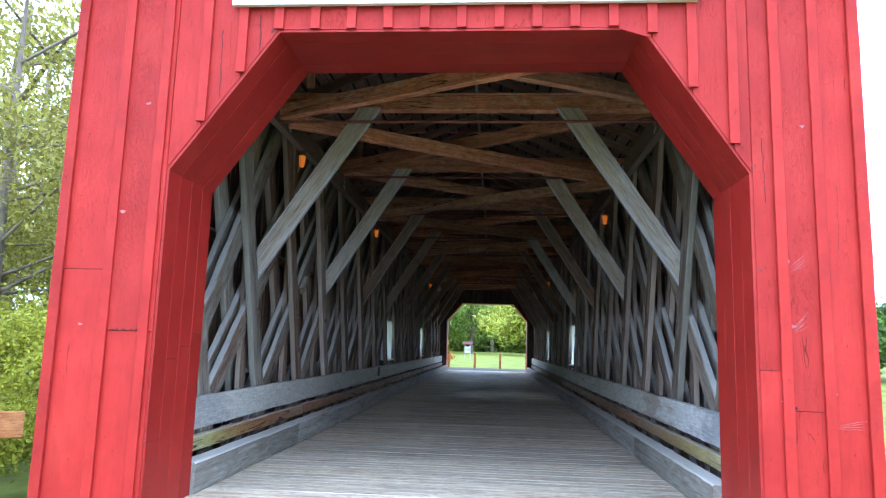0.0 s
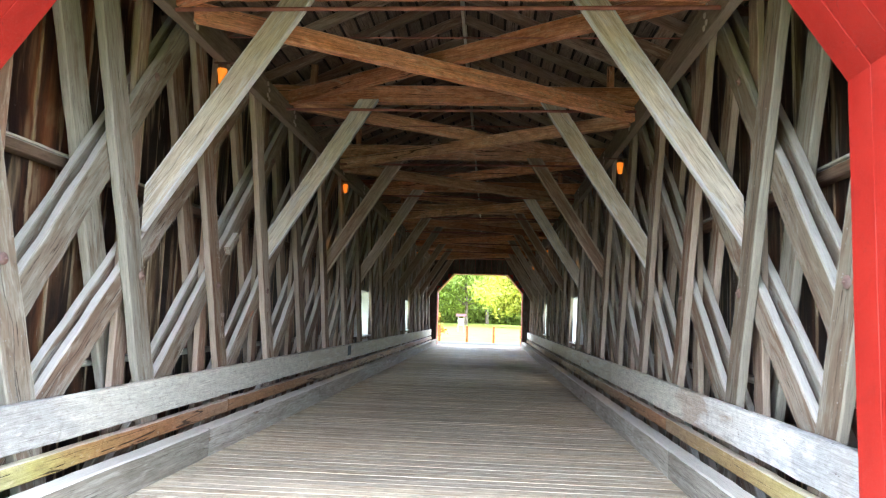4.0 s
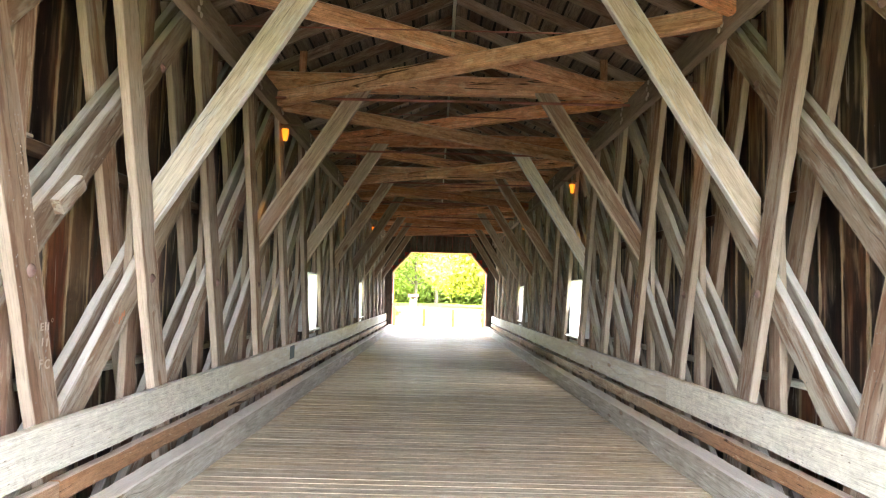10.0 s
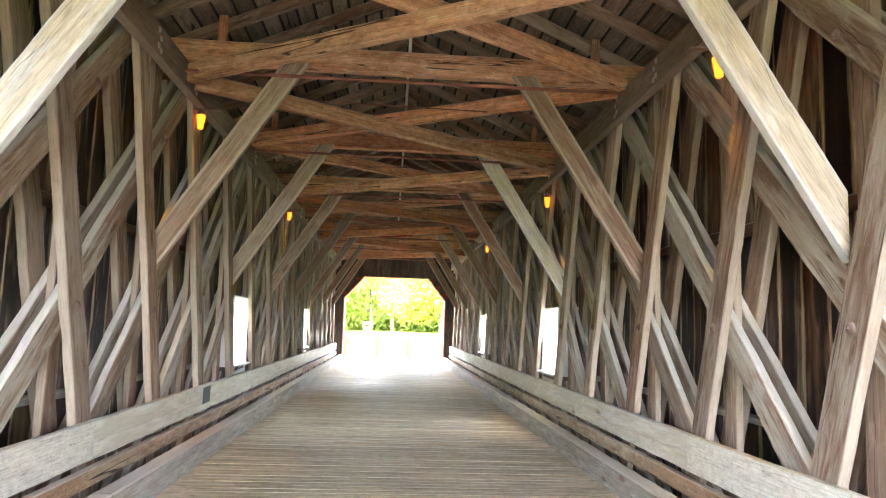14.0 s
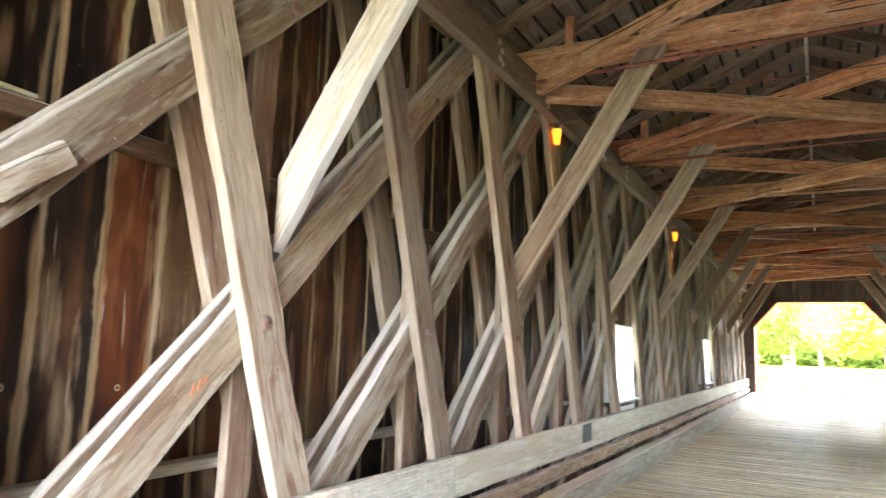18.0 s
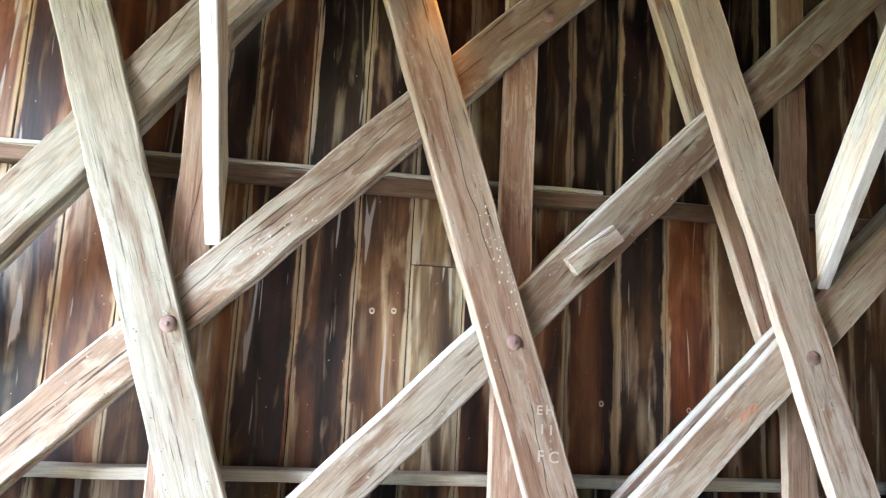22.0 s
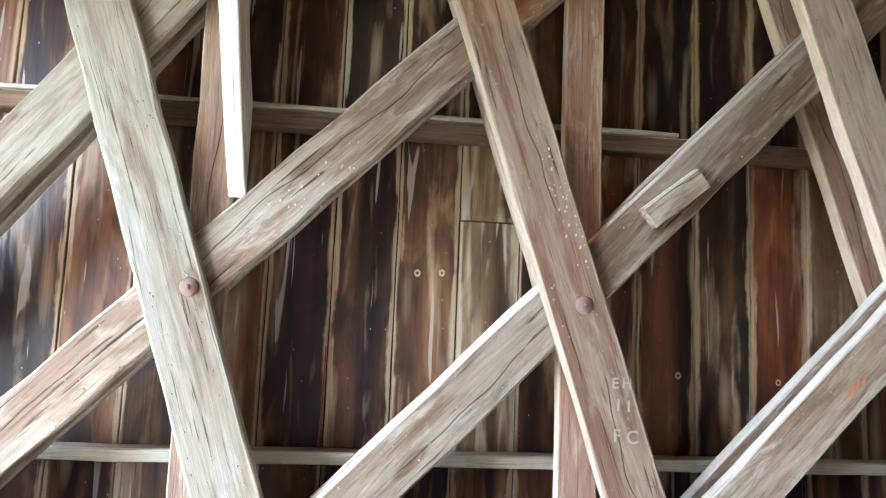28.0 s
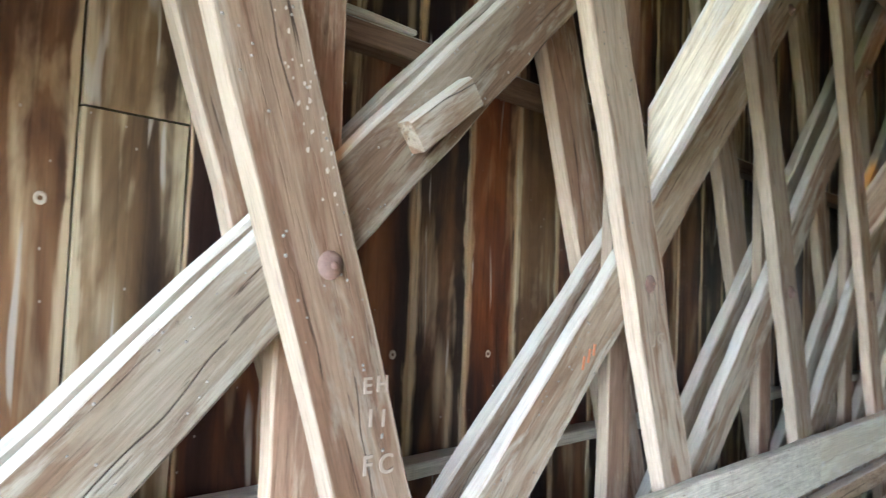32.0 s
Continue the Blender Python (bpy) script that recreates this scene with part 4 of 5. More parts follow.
SHIFT = {0: -0.07, 1: -0.085, 2: -0.06, 3: -0.05, 7: -0.06, 9: 0.0}     # diagonals that miss their bolts a little
BACK = {0: -0.16, 1: 0.02, 2: 0.06}
STEEP = {0: -0.08, 1: -0.034}                        # steep planks that do
for side in (-1, 1):
    truss = thing("lattice_truss", "weathered grey-brown lattice of crossed planks bolted together", "truss", "side trusses", "structure")
    for k in range(-2, 21):
        yb = BOLT_Y + PITCH * k
        for layer, (slope, x) in enumerate(((LEAN_Y, 2.735), (1.0, 2.815), (1.0, 2.966), (LEAN_Y, 3.045))):
            if k == -2 and slope > 0:
                continue
            z0, z1 = clipped(yb, slope, -0.3, 4.7)
            if k == -1 and slope > 0:      # the end bay's diagonal stands steeper
                slope, z0, z1 = 0.76, -0.02, 4.7
            y_at = yb + (0.52 if slope == 0.76 else SHIFT.get(k, -0.03) if slope > 0 else STEEP.get(k, 0.0) if layer == 0 else BACK.get(k, 0.03))
            if z1 - z0 < 0.4:
                continue
            nm = "steep_plank" if slope < 0 else "diagonal_plank"
            cut = [(z0, z1)]
            if k - 1 in WIN_BAYS and layer:
                cut = [(z0, 0.78), (2.0, z1)] if slope > 0 else [(z0, 0.95), (2.3, z1)]
            for za, zb in cut:
                wob = random.uniform(-0.012, 0.012)
                beam(nm, truss, (side * x, y_at + slope * (za - BOLT_Z) + wob, za), (side * x, y_at + slope * (zb - BOLT_Z) - wob, zb), 0.285 if slope < 0 else 0.262, 0.076, LATTICE_GREY_DIM if k < (1 if slope < 0 else 0) else LATTICE_BROWN if slope < 0 else LATTICE, (-side, 0, 0), (k + layer) % 4, wear=0.006)
        if 1.1 < yb < 35:
            bolt(truss, side * 2.696, yb, BOLT_Z, side)
            beam("post", truss, (side * 2.891, yb + 0.03, -0.3), (side * 2.891, yb + 0.03, 4.7), 0.2, 0.066, POSTWOOD, (-side, 0, 0), k % 4)
            if yb + 1.96 < 35:
                bolt(truss, side * 2.776, yb + 1.96, BOLT_Z + 1.96, side)
    # nail heads in the planks beside the walk
    nails = random.Random(31 + side)
    for k in range(-1, 6):
        for slope, x in ((LEAN_Y, 2.696), (1.0, 2.776)):
            if k == -1 and slope > 0:
                continue
            verts, faces = [], []
            run = math.sqrt(1 + slope * slope)
            for q in range(60 if slope < 0 else 80):
                z = nails.uniform(0.75, 3.6)
                w = nails.choice((-0.1, -0.07, 0.075, 0.1, nails.uniform(-0.11, 0.11))) + nails.uniform(-0.02, 0.02)
                y = BOLT_Y + PITCH * k + (SHIFT.get(k, -0.03) if slope > 0 else STEEP.get(k, 0.0)) + slope * (z - BOLT_Z) + w / run
                z = z - slope * w / run
                r, b = nails.uniform(0.004, 0.0065), len(verts)
                for e in range(7):
                    verts.append((side * x, y + r * math.cos(e * 0.8976), z + r * math.sin(e * 0.8976)))
                verts.append((side * (x - 0.0045), y, z))
                faces += [(b + e, b + (e + 1) % 7, b + 7) for e in range(7)]
            ob = new("nails", mesh_of("nails", verts, faces, NAIL))
            ob.parent = truss
    for z, deep, mat in ((0.99, 0.066, GIRTWOOD), (2.745, 0.1, GIRTBROWN)):
        for a in (1.05, 7.8, 14.6, 21.4, 28.2):
            beam("girt", truss, (side * 3.23, a, z), (side * 3.23, min(a + 6.76, 35.05), z), 0.12, deep, mat, (0, 0, 1), int(a) % 3)
    # a thin ledge nailed over the upper girt of the near bays
    beam("ledge", truss, (side * 3.225, 1.3, 2.807), (side * 3.225, 5.95, 2.807), 0.15, 0.022, GIRTWOOD, (0, 0, 1), 1)
    beam("top_plate", truss, (side * 2.638, 1.05, 4.54), (side * 2.638, 35.05, 4.54), 0.32, 0.112, PLATEWOOD, (-side, 0, 0))

# ---- rails and kerbs ----
for side in (-1, 1):
    rail = thing("guard_rail", "whitewashed plank guard rail fixed to the lattice", "rail", "guard rails", "structure")
    for a, b in ((1.02, 9.26), (9.27, 16.4), (16.41, 23.6), (23.61, 29.4), (29.41, 35.1)):
        beam("rail_plank", rail, (side * 2.66, a, 0.67), (side * 2.66, b, 0.67), 0.33, 0.07, (RAILPATCHED if side > 0 else RAILGREYED) if a < 2 else RAILWOOD, (-side, 0, 0), int(a))
    for a, b in ((1.02, 5.6), (5.61, 10.3), (10.31, 17.0), (17.01, 23.0), (23.01, 29.4), (29.41, 35.1)):
        beam("lower_rail", rail, (side * 2.65, a, 0.365), (side * 2.65, b, 0.365), 0.15, 0.08, (MOSSRAIL if side < 0 else MOSSRAIL_BACK) if a < 5 else RUSTRAIL if a < 6 else THINRAIL, (-side, 0, 0), int(a))
    for a, b in ((1.04, 4.4), (4.41, 9.0), (9.01, 14.6), (14.61, 20.2), (20.21, 26.0), (26.01, 31.0), (31.01, 35.1)):
        ob = beam("kerb_timber", rail, (side * 2.42, a, 0.145), (side * 2.42, b, 0.145), 0.29, 0.18, KERBDARK if a < 4 else KERBWOOD, (-side, 0, 0), int(a))

# ---- roof ----
RIDGE, EAVE = 6.35, 4.82


def knee_brace(side, y, top, mat, seed, label):
    """A brace between a truss and a tie beam, cut plumb at its foot and level at its head."""
    rnd = random.Random(seed * 2 + side)
    foot, head = Vector((side * 2.79, y, 2.465)), Vector((side * 1.35, y, top))
    m = frame_of(foot, head, (0, -1, 0))
    inv = m.inverted()
    rise = (head - foot).normalized()
    across = Vector((rise.z, 0, -rise.x))
    lines = []
    for w in (-0.125, 0.125):
        p = foot + across * w
        a = p + rise * ((side * 2.79 - p.x) / rise.x)
        b = p + rise * ((top - p.z) / rise.z)
        lines.append((a, b))
    verts, faces, n = [], [], 10
    for i in range(n + 1):
        low, high = lines[0][0].lerp(lines[0][1], i / n), lines[1][0].lerp(lines[1][1], i / n)
        d = (high - low).normalized() * 0.006
        jog = Vector((rnd.uniform(-0.003, 0.003), rnd.uniform(-0.003, 0.003), 0))
        for p, dy in ((low, -0.034), (low + d, -0.04), (high - d, -0.04), (high, -0.034), (high, 0.034), (high - d, 0.04), (low + d, 0.04), (low, 0.034)):
            verts.append(tuple(inv @ (p + jog + Vector((0, dy, 0)))))
    for i in range(n):
        for k in range(8):
            a, b = i * 8 + k, i * 8 + (k + 1) % 8
            faces.append((a, b, b + 8, a + 8))
    faces += [tuple(range(7, -1, -1)), tuple(range(n * 8, n * 8 + 8))]
    ob = new("knee_brace", mesh_of("knee_brace", verts, faces, mat))
    ob.matrix_world = m
    ob.parent = roof
    tagged(ob, label)


roof = thing("roof_frame", "dark brown roof timbers with ties, cross braces and rafters", "roof", kind="structure")
for j, y in enumerate(KNEES):
    tie = y + 0.16
    lift = 4.775 if j == 0 else 4.865
    beam("tie_beam", roof, (-3.2, tie, lift), (3.2, tie, lift), 0.25 if j == 0 else 0.27, 0.15, ROOFWOOD, (0, -1, 0), j % 3)
    for side in (-1, 1):
        pale = j in ((0, 1) if side < 0 else (0, 1, 3))
        knee_brace(side, y, 4.64 if j == 0 else 4.735, FRESH if pale else POSTWOOD, j, "pale newer knee brace" if pale else "")
    low = -1 if j % 2 else 1        # which of a bay's two crossing braces passes below
    for y0, y1, q in ((1.1, tie - 0.2, 0),) * (j == 0) + ((tie + 0.12, tie + 3.60 - 0.1, 1),) * (j < len(KNEES) - 1):
        turn = low if q else -low
        beam("cross_brace", roof, (-turn * 2.58, y0, 4.56), (turn * 2.58, y1, 4.56), 0.2, 0.12, ROOFWOOD, (turn, -1, 0), j % 3)
        beam("cross_brace", roof, (turn * 2.58, y0, 4.765), (-turn * 2.58, y1, 4.765), 0.2, 0.12, ROOFWOOD, (-turn, -1, 0), (j + 1) % 3)
    for yr, z, r in ((y - 0.1, 4.42 if j == 0 else 4.555, 0.021), (tie + 1.05, 4.69, 0.009)):
        bm = bmesh.new()
        bmesh.ops.create_cone(bm, cap_ends=True, segments=8, radius1=r, radius2=r, depth=5.16, matrix=pose(0, yr, z, 0, 90 + random.uniform(-0.6, 0.6), 0))
        part("iron_rod", bm, RUST, roof, "rusty iron tie rod")
    for side in (-1, 1):
        beam("strut", roof, (side * 2.25, tie - 0.02, 5.0), (side * 2.25, tie - 0.02, 5.32), 0.1, 0.08, ROOFWOOD, (0, -1, 0), 1)
y, i = 0.6, 0
while y < 35.8:
    for side in (-1, 1):
        beam("rafter", roof, (side * 3.5, y, EAVE - 0.03), (side * 0.02, y, RIDGE), 0.15, 0.055, POSTWOOD, (0, 1, 0), i % 3)
    y, i = y + 0.82, i + 1
bm = bmesh.new()
for side in (-1, 1):
    n = 17
    for q in range(n):
        u0, u1 = q / n, (q + 0.8) / n
        pts = []
        for u, dz in ((u0, 0.085), (u1, 0.085), (u1, 0.112), (u0, 0.112)):
            pts.append((side * 3.65 * (1 - u), EAVE - 0.06 + (RIDGE - EAVE + 0.06) * u + dz))
        y0 = 0.2
        while y0 < 35.9:
            y1 = min(35.9, y0 + random.choice((0.82, 1.64, 1.64, 2.46)))
            sag = random.uniform(-0.006, 0.004)
            vs = [bm.verts.new((y, -x, z + sag)) for y in (y0, y1 - 0.006) for x, z in pts]
            for f in ((0, 1, 2, 3), (7, 6, 5, 4), (0, 4, 5, 1), (1, 5, 6, 2), (2, 6, 7, 3), (3, 7, 4, 0)):
                bm.faces.new([vs[i] for i in f])
            y0 = y1
ceiling = tagged(part("ceiling", bm, ROOFBOARD), "spaced roof boards seen from below", "ceiling", kind="structure")
ceiling.rotation_euler = (0, 0, radians(90))
beam("ridge_board", roof, (0, 0.3, RIDGE + 0.0), (0, 35.8, RIDGE + 0.0), 0.24, 0.05, RAILWOOD, (1, 0, 0), 1)
bm = bmesh.new()
for side in (-1, 1):
    vs = [bm.verts.new((x, y, z + dz)) for y in (-0.35, 36.5) for x, z in ((side * 3.8, EAVE - 0.07), (0, RIDGE + 0.02)) for dz in (0.14, 0.19)]
    for f in ((0, 2, 3, 1), (4, 5, 7, 6), (0, 1, 5, 4), (2, 6, 7, 3), (0, 4, 6, 2), (1, 3, 7, 5)):
        bm.faces.new([vs[i] for i in f])
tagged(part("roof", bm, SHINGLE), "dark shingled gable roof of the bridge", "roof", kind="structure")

# ---- portals ----
OPEN_FAR = [(-2.38, 0.0), (-2.38, 2.94), (-1.46, 3.97), (1.52, 3.97), (2.36, 2.94), (2.36, 0.0)]
OPEN = [(-2.385, 0.0), (-2.385, 2.845), (-1.49, 4.085), (1.595, 4.085), (2.425, 2.845), (2.425, 0.0)]


def under(x, shape):
    """The height of the opening's edge at x, or the boards' foot beside it."""
    for (xa, za), (xb, zb) in zip(shape[1:], shape[2:]):
        if xa <= x <= xb:
            return za + (zb - za) * (x - xa) / (xb - xa)
    return -0.15


def red_board(ob, yf, face, x0, x1, low, high, mat=None):
    """One upright board of a portal, with its edges eased."""
    d = random.uniform(0, 0.008)
    bm = bmesh.new()
    vs = [bm.verts.new((x, yy, z)) for yy in (yf + face * d, yf - face * 0.03) for x, z in ((x0, low[0]), (x1, low[1]), (x1, high[1]), (x0, high[0]))]
    for f in ((0, 1, 2, 3), (7, 6, 5, 4), (0, 4, 5, 1), (1, 5, 6, 2), (2, 6, 7, 3), (3, 7, 4, 0)):
        bm.faces.new([vs[q] for q in f])
    bmesh.ops.bevel(bm, geom=[e for e in bm.edges if abs(e.verts[0].co.z - e.verts[1].co.z) > 0.3], offset=0.006, segments=1, affect="EDGES")
    part("board", bm, mat or REDPAINT, ob)


def portal(name, y0, y1, face, shape):
    """A red portal: boarded front, gable, and a deep chamfered reveal; face is the way its front looks."""
    ob = thing(name, "red painted board-and-batten bridge portal with a chamfered opening", "portal", "portals", "structure")
    yf = y0 if face < 0 else y1
    edges = [-3.27, -2.81, -2.46] + [0.315 * i - 2.115 for i in range(15)] + [2.622, 2.926, 3.25]
    for i in range(len(edges) - 1):
        x0, x1 = edges[i], edges[i + 1] - 0.004
        zs = [under(x0, shape), under(x1, shape)]
        tops_at = lambda *xx: [EAVE + 0.08 + (RIDGE - EAVE) * (1 - abs(x) / 3.5) for x in xx]
        if x0 < shape[0][0] < x1:
            red_board(ob, yf, face, shape[0][0] + 0.003, x1, [under(shape[0][0] + 0.003, shape), zs[1]], tops_at(shape[0][0], x1))
            zs, x1 = [-0.15, -0.15], shape[0][0]
        if x0 < shape[-1][0] < x1:
            red_board(ob, yf, face, x0, shape[-1][0] - 0.003, [zs[0], under(shape[-1][0] - 0.003, shape)], tops_at(x0, shape[-1][0]))
            zs, x0 = [-0.15, -0.15], shape[-1][0]
        tops = tops_at(x0, x1)
        # some boards are patched with a newer piece below
        joint = {0: 1.98, 1: 1.477, 2: 1.477, 17: 1.306, 18: 1.012}.get(i) if face < 0 else None
        pieces = [(zs, tops)] if joint is None else [(zs, [joint - 0.004] * 2), ([joint] * 2, tops)]
        for low, high in pieces:
            red_board(ob, yf, face, x0, x1, low, high, REDSMOOTH if len(pieces) == 2 and low is zs and i < 18 else None)
        if i and not (shape[0][0] - 0.02 < edges[i] < shape[0][0] + 0.03):
            xb = edges[i]
            zb = max(under(xb - 0.03, shape), under(xb + 0.03, shape))
            top = EAVE + 0.05 + (RIDGE - EAVE) * (1 - abs(xb) / 3.5)
            beam("batten", ob, (xb, yf + face * 0.018, zb), (xb, yf + face * 0.018, top), 0.082, 0.024, REDSMOOTH, (0, face, 0), i % 3, wear=0.002)
    for side in (-1, 1):
        beam("corner_board", ob, (side * 3.24, yf + face * 0.02, -0.15), (side * 3.24, yf + face * 0.02, 4.6), 0.09, 0.03, REDPAINT, (0, face, 0), 5, wear=0.002)
        beam("rake_board", ob, (side * 3.5, yf + face * 0.045, 4.55), (side * 1.9, yf + face * 0.045, 5.2), 0.22, 0.03, REDPAINT, (0, face, 0), 5, wear=0.002)
        bm = bmesh.new()
        xa, xb = sorted((side * 3.25, side * 3.28))
        block(bm, xa, xb, y0 - 0.01, y1 + 0.01, -0.3, 4.85)
        part("side_board", bm, REDPAINT, ob)
    for a, b in zip(shape, shape[1:]):
        a3, b3 = Vector((a[0], 0, a[1])), Vector((b[0], 0, b[1]))
        along = (b3 - a3).normalized()
        inward = Vector((0, 1, 0)).cross(along)
        q = 4
        # unseen dark backing added behind the reveal boards, so that their joints read dark
        back = inward * -0.036
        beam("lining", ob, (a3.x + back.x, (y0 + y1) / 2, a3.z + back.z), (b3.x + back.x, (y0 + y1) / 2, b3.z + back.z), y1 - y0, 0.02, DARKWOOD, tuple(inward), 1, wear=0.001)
        cuts = {0: (0.59, 1.25, 1.35, 1.47)}.get(shape.index(a)) if face < 0 else None
        for i in range(q):
            ym = y0 + (y1 - y0) * (i + 0.5) / q
            off = -inward * -0.012
            p, r = a3 + off, b3 + off
            stops = [p, p.lerp(r, cuts[i] / (r - p).length), r] if cuts else [p, r]
            for lo, hi in zip(stops, stops[1:]):
                lo = lo + (hi - lo).normalized() * 0.004
                d = inward * random.uniform(-0.003, 0.003)
                beam("reveal_board", ob, (lo.x + d.x, ym, lo.z + d.z), (hi.x + d.x, ym, hi.z + d.z), (y1 - y0) / q - 0.003, 0.024, REVEALPAINT, tuple(inward), i % 2, wear=0.0015)
    return ob


portal("portal_1", 0.135, 1.03, -1, OPEN)
portal("portal_2", 35.1, 36.1, 1, OPEN_FAR)
# boards added inside the far portal, near black to stand for the shade there
end_wall = thing("wall_end", "near-black boards added for shade on the far portal's inner side", "wall", kind="structure")
for i in range(22):
    x0 = -3.3 + 0.3 * i
    z = max(under(x0 + 0.01, OPEN_FAR), under(x0 + 0.29, OPEN_FAR))
    if OPEN_FAR[0][0] < x0 + 0.29 and x0 + 0.01 < OPEN_FAR[-1][0]:
        z = max(z, 2.95)
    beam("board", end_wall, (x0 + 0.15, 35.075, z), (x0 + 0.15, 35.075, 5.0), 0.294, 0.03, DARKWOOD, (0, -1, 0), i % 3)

chips = random.Random(9)
for x, z, r in ((2.62, 1.07, 0.07), (2.64, 2.14, 0.05), (2.66, 1.64, 0.05), (2.95, 1.15, 0.04), (-2.73, 2.47, 0.03), (-3.01, 1.52, 0.025), (2.82, 3.23, 0.03), (-2.59, 3.42, 0.03)):
    bm = bmesh.new()
    ring = [bm.verts.new((x + r * chips.uniform(0.3, 1.2) * math.cos(q * 0.7), 0.1235, z + r * chips.uniform(0.2, 0.7) * math.sin(q * 0.7))) for q in range(9)]
    low = [bm.verts.new((p.co.x, 0.1265, p.co.z)) for p in ring]
    bm.faces.new(ring)
    for q in range(9):
        bm.faces.new((ring[q], low[q], low[(q + 1) % 9], ring[(q + 1) % 9]))
    part("paint_chip", bm, CHIP, bpy.data.objects["portal_1"])
bm = bmesh.new()
block(bm, -1.89, 2.03, 0.06, 0.105, 4.28, 4.9)
sign = tagged(part("sign_board", bm, WHITEPAINT), "long white painted sign board over the portal opening", "sign")

# ---- trees ----


def tree(name, x, y, z, height, crown, leaf, seed, leaves=5000, size=0.16, label="", droop=0.0, bare=0.25, girth=0.032):
    rnd = random.Random(seed)
    ob = thing(name, label or "leafy green deciduous tree with a spreading crown", "tree", "trees", at=(x, y, z))
    verts, faces = [], []

    def limb(p, q, r0, r1, seg=7):
        d = (q - p).normalized()
        u = d.orthogonal().normalized()
        v = d.cross(u)
        base = len(verts)
        for s, c, r in ((0, p, r0), (0.5, (p + q) / 2 + Vector((rnd.uniform(-1, 1), rnd.uniform(-1, 1), 0)) * r0 * 0.8, (r0 + r1) / 2), (1, q, r1)):
            for i in range(seg):
                a = 2 * math.pi * i / seg
                verts.append(tuple(c + (u * math.cos(a) + v * math.sin(a)) * r))
        for k in range(2):
            for i in range(seg):
                a, b = base + k * seg + i, base + k * seg + (i + 1) % seg
                faces.append((a, b, b + seg, a + seg))

    top = Vector((rnd.uniform(-0.3, 0.3), rnd.uniform(-0.3, 0.3), height * 0.72))
    limb(Vector((0, 0, -0.5)), top * 0.55, height * girth, height * girth * 0.7)
    limb(top * 0.55, top, height * girth * 0.7, height * girth * 0.3)
    clumps = []
    for i in range(16):
        s = rnd.uniform(bare, 1.0)
        a = rnd.uniform(0, 2 * math.pi)
        start = top * max(0.3, s * 0.85)
        end = start + Vector((math.cos(a), math.sin(a), rnd.uniform(0.1, 0.75))) * crown * rnd.uniform(0.55, 0.95)
        limb(start, end, height * girth * 0.34, height * girth * 0.1, 5)
        for w in (0.55, 0.8, 1.0):
            clumps.append((start.lerp(end, w), crown * rnd.uniform(0.2, 0.36)))
        for t in range(2):
            twig = end + Vector((rnd.uniform(-1, 1), rnd.uniform(-1, 1), rnd.uniform(-0.5, 0.6))) * crown * 0.4
            limb(start.lerp(end, 0.7), twig, height * girth * 0.15, height * girth * 0.05, 4)
            clumps.append((twig, crown * rnd.uniform(0.15, 0.3)))
    trunk = new("trunk", mesh_of("trunk", verts, faces, BARK, True))
    trunk.parent = ob
    lv, lf = [], []
    for i in range(leaves):
        c, r = clumps[rnd.randrange(len(clumps))]
        d = Vector((rnd.gauss(0, 1), rnd.gauss(0, 1), rnd.gauss(0, 0.8))) * r * 0.55
        d.z -= droop * rnd.random()
        p = c + d
        u = Vector((rnd.gauss(0, 1), rnd.gauss(0, 1), rnd.gauss(0, 1) - droop)).normalized()
        v = u.orthogonal().normalized()
        s = size * rnd.uniform(0.6, 1.4)
        b = len(lv)
        lv += [tuple(p - u * s), tuple(p + v * s * 0.45), tuple(p + u * s), tuple(p - v * s * 0.45)]
        lf.append((b, b + 1, b + 2, b + 3))
    crown_ob = new("crown", mesh_of("crown", lv, lf, leaf))
    crown_ob.parent = ob
    return ob


tree("tree", -9.9, 8.0, -0.7, 13.5, 4.6, LEAF_P, 1, 46000, 0.058, "tall willow with thin pale yellow-green leaves", 0.5, girth=0.009)
tree("tree", -13.0, 12.0, -0.7, 16, 5.4, LEAF_P, 8, 26000, 0.08, "tall willow with thin pale yellow-green leaves", 0.5, girth=0.02)
tree("tree", -17.0, 18.0, -0.7, 18, 6.0, LEAF_P, 2, 17000, 0.11, "tall willow with thin pale yellow-green leaves", 0.5, girth=0.014)
tree("bush", -6.1, 2.8, -0.7, 1.9, 1.1, LEAF_Y, 4, 24000, 0.035, "dense green bush beside the bridge", bare=0.05)
tree("bush", -7.9, 5.2, -0.7, 2.6, 1.5, LEAF_Y, 5, 30000, 0.04, "dense yellow-green bush beside the bridge", bare=0.05)
tree("bush", -10.6, 9.0, -0.7, 3.0, 1.9, LEAF_Y, 6, 30000, 0.05, "dense yellow-green bush beside the bridge", bare=0.05)
for i, (x, y, h, c) in enumerate(((-11, 92, 13, 6.5), (-3, 104, 14, 7), (5.5, 88, 11, 6), (13, 96, 13, 6.5), (-20, 100, 14, 7), (22, 96, 13, 6.5), (0, 124, 18, 9), (12, 126, 18, 9), (-13, 126, 18, 9), (-30, 118, 17, 8), (32, 118, 17, 8))):
    tree("tree", x * 1.6, 36 + (y - 36) * 1.75, -0.3, h * 1.55, c * 1.6, LEAF_FARY if i in (2, 3, 5) else LEAF_FAR, 20 + i, 9000, 0.46, "green parkland tree with a dense low crown", bare=0.02, girth=0.02)
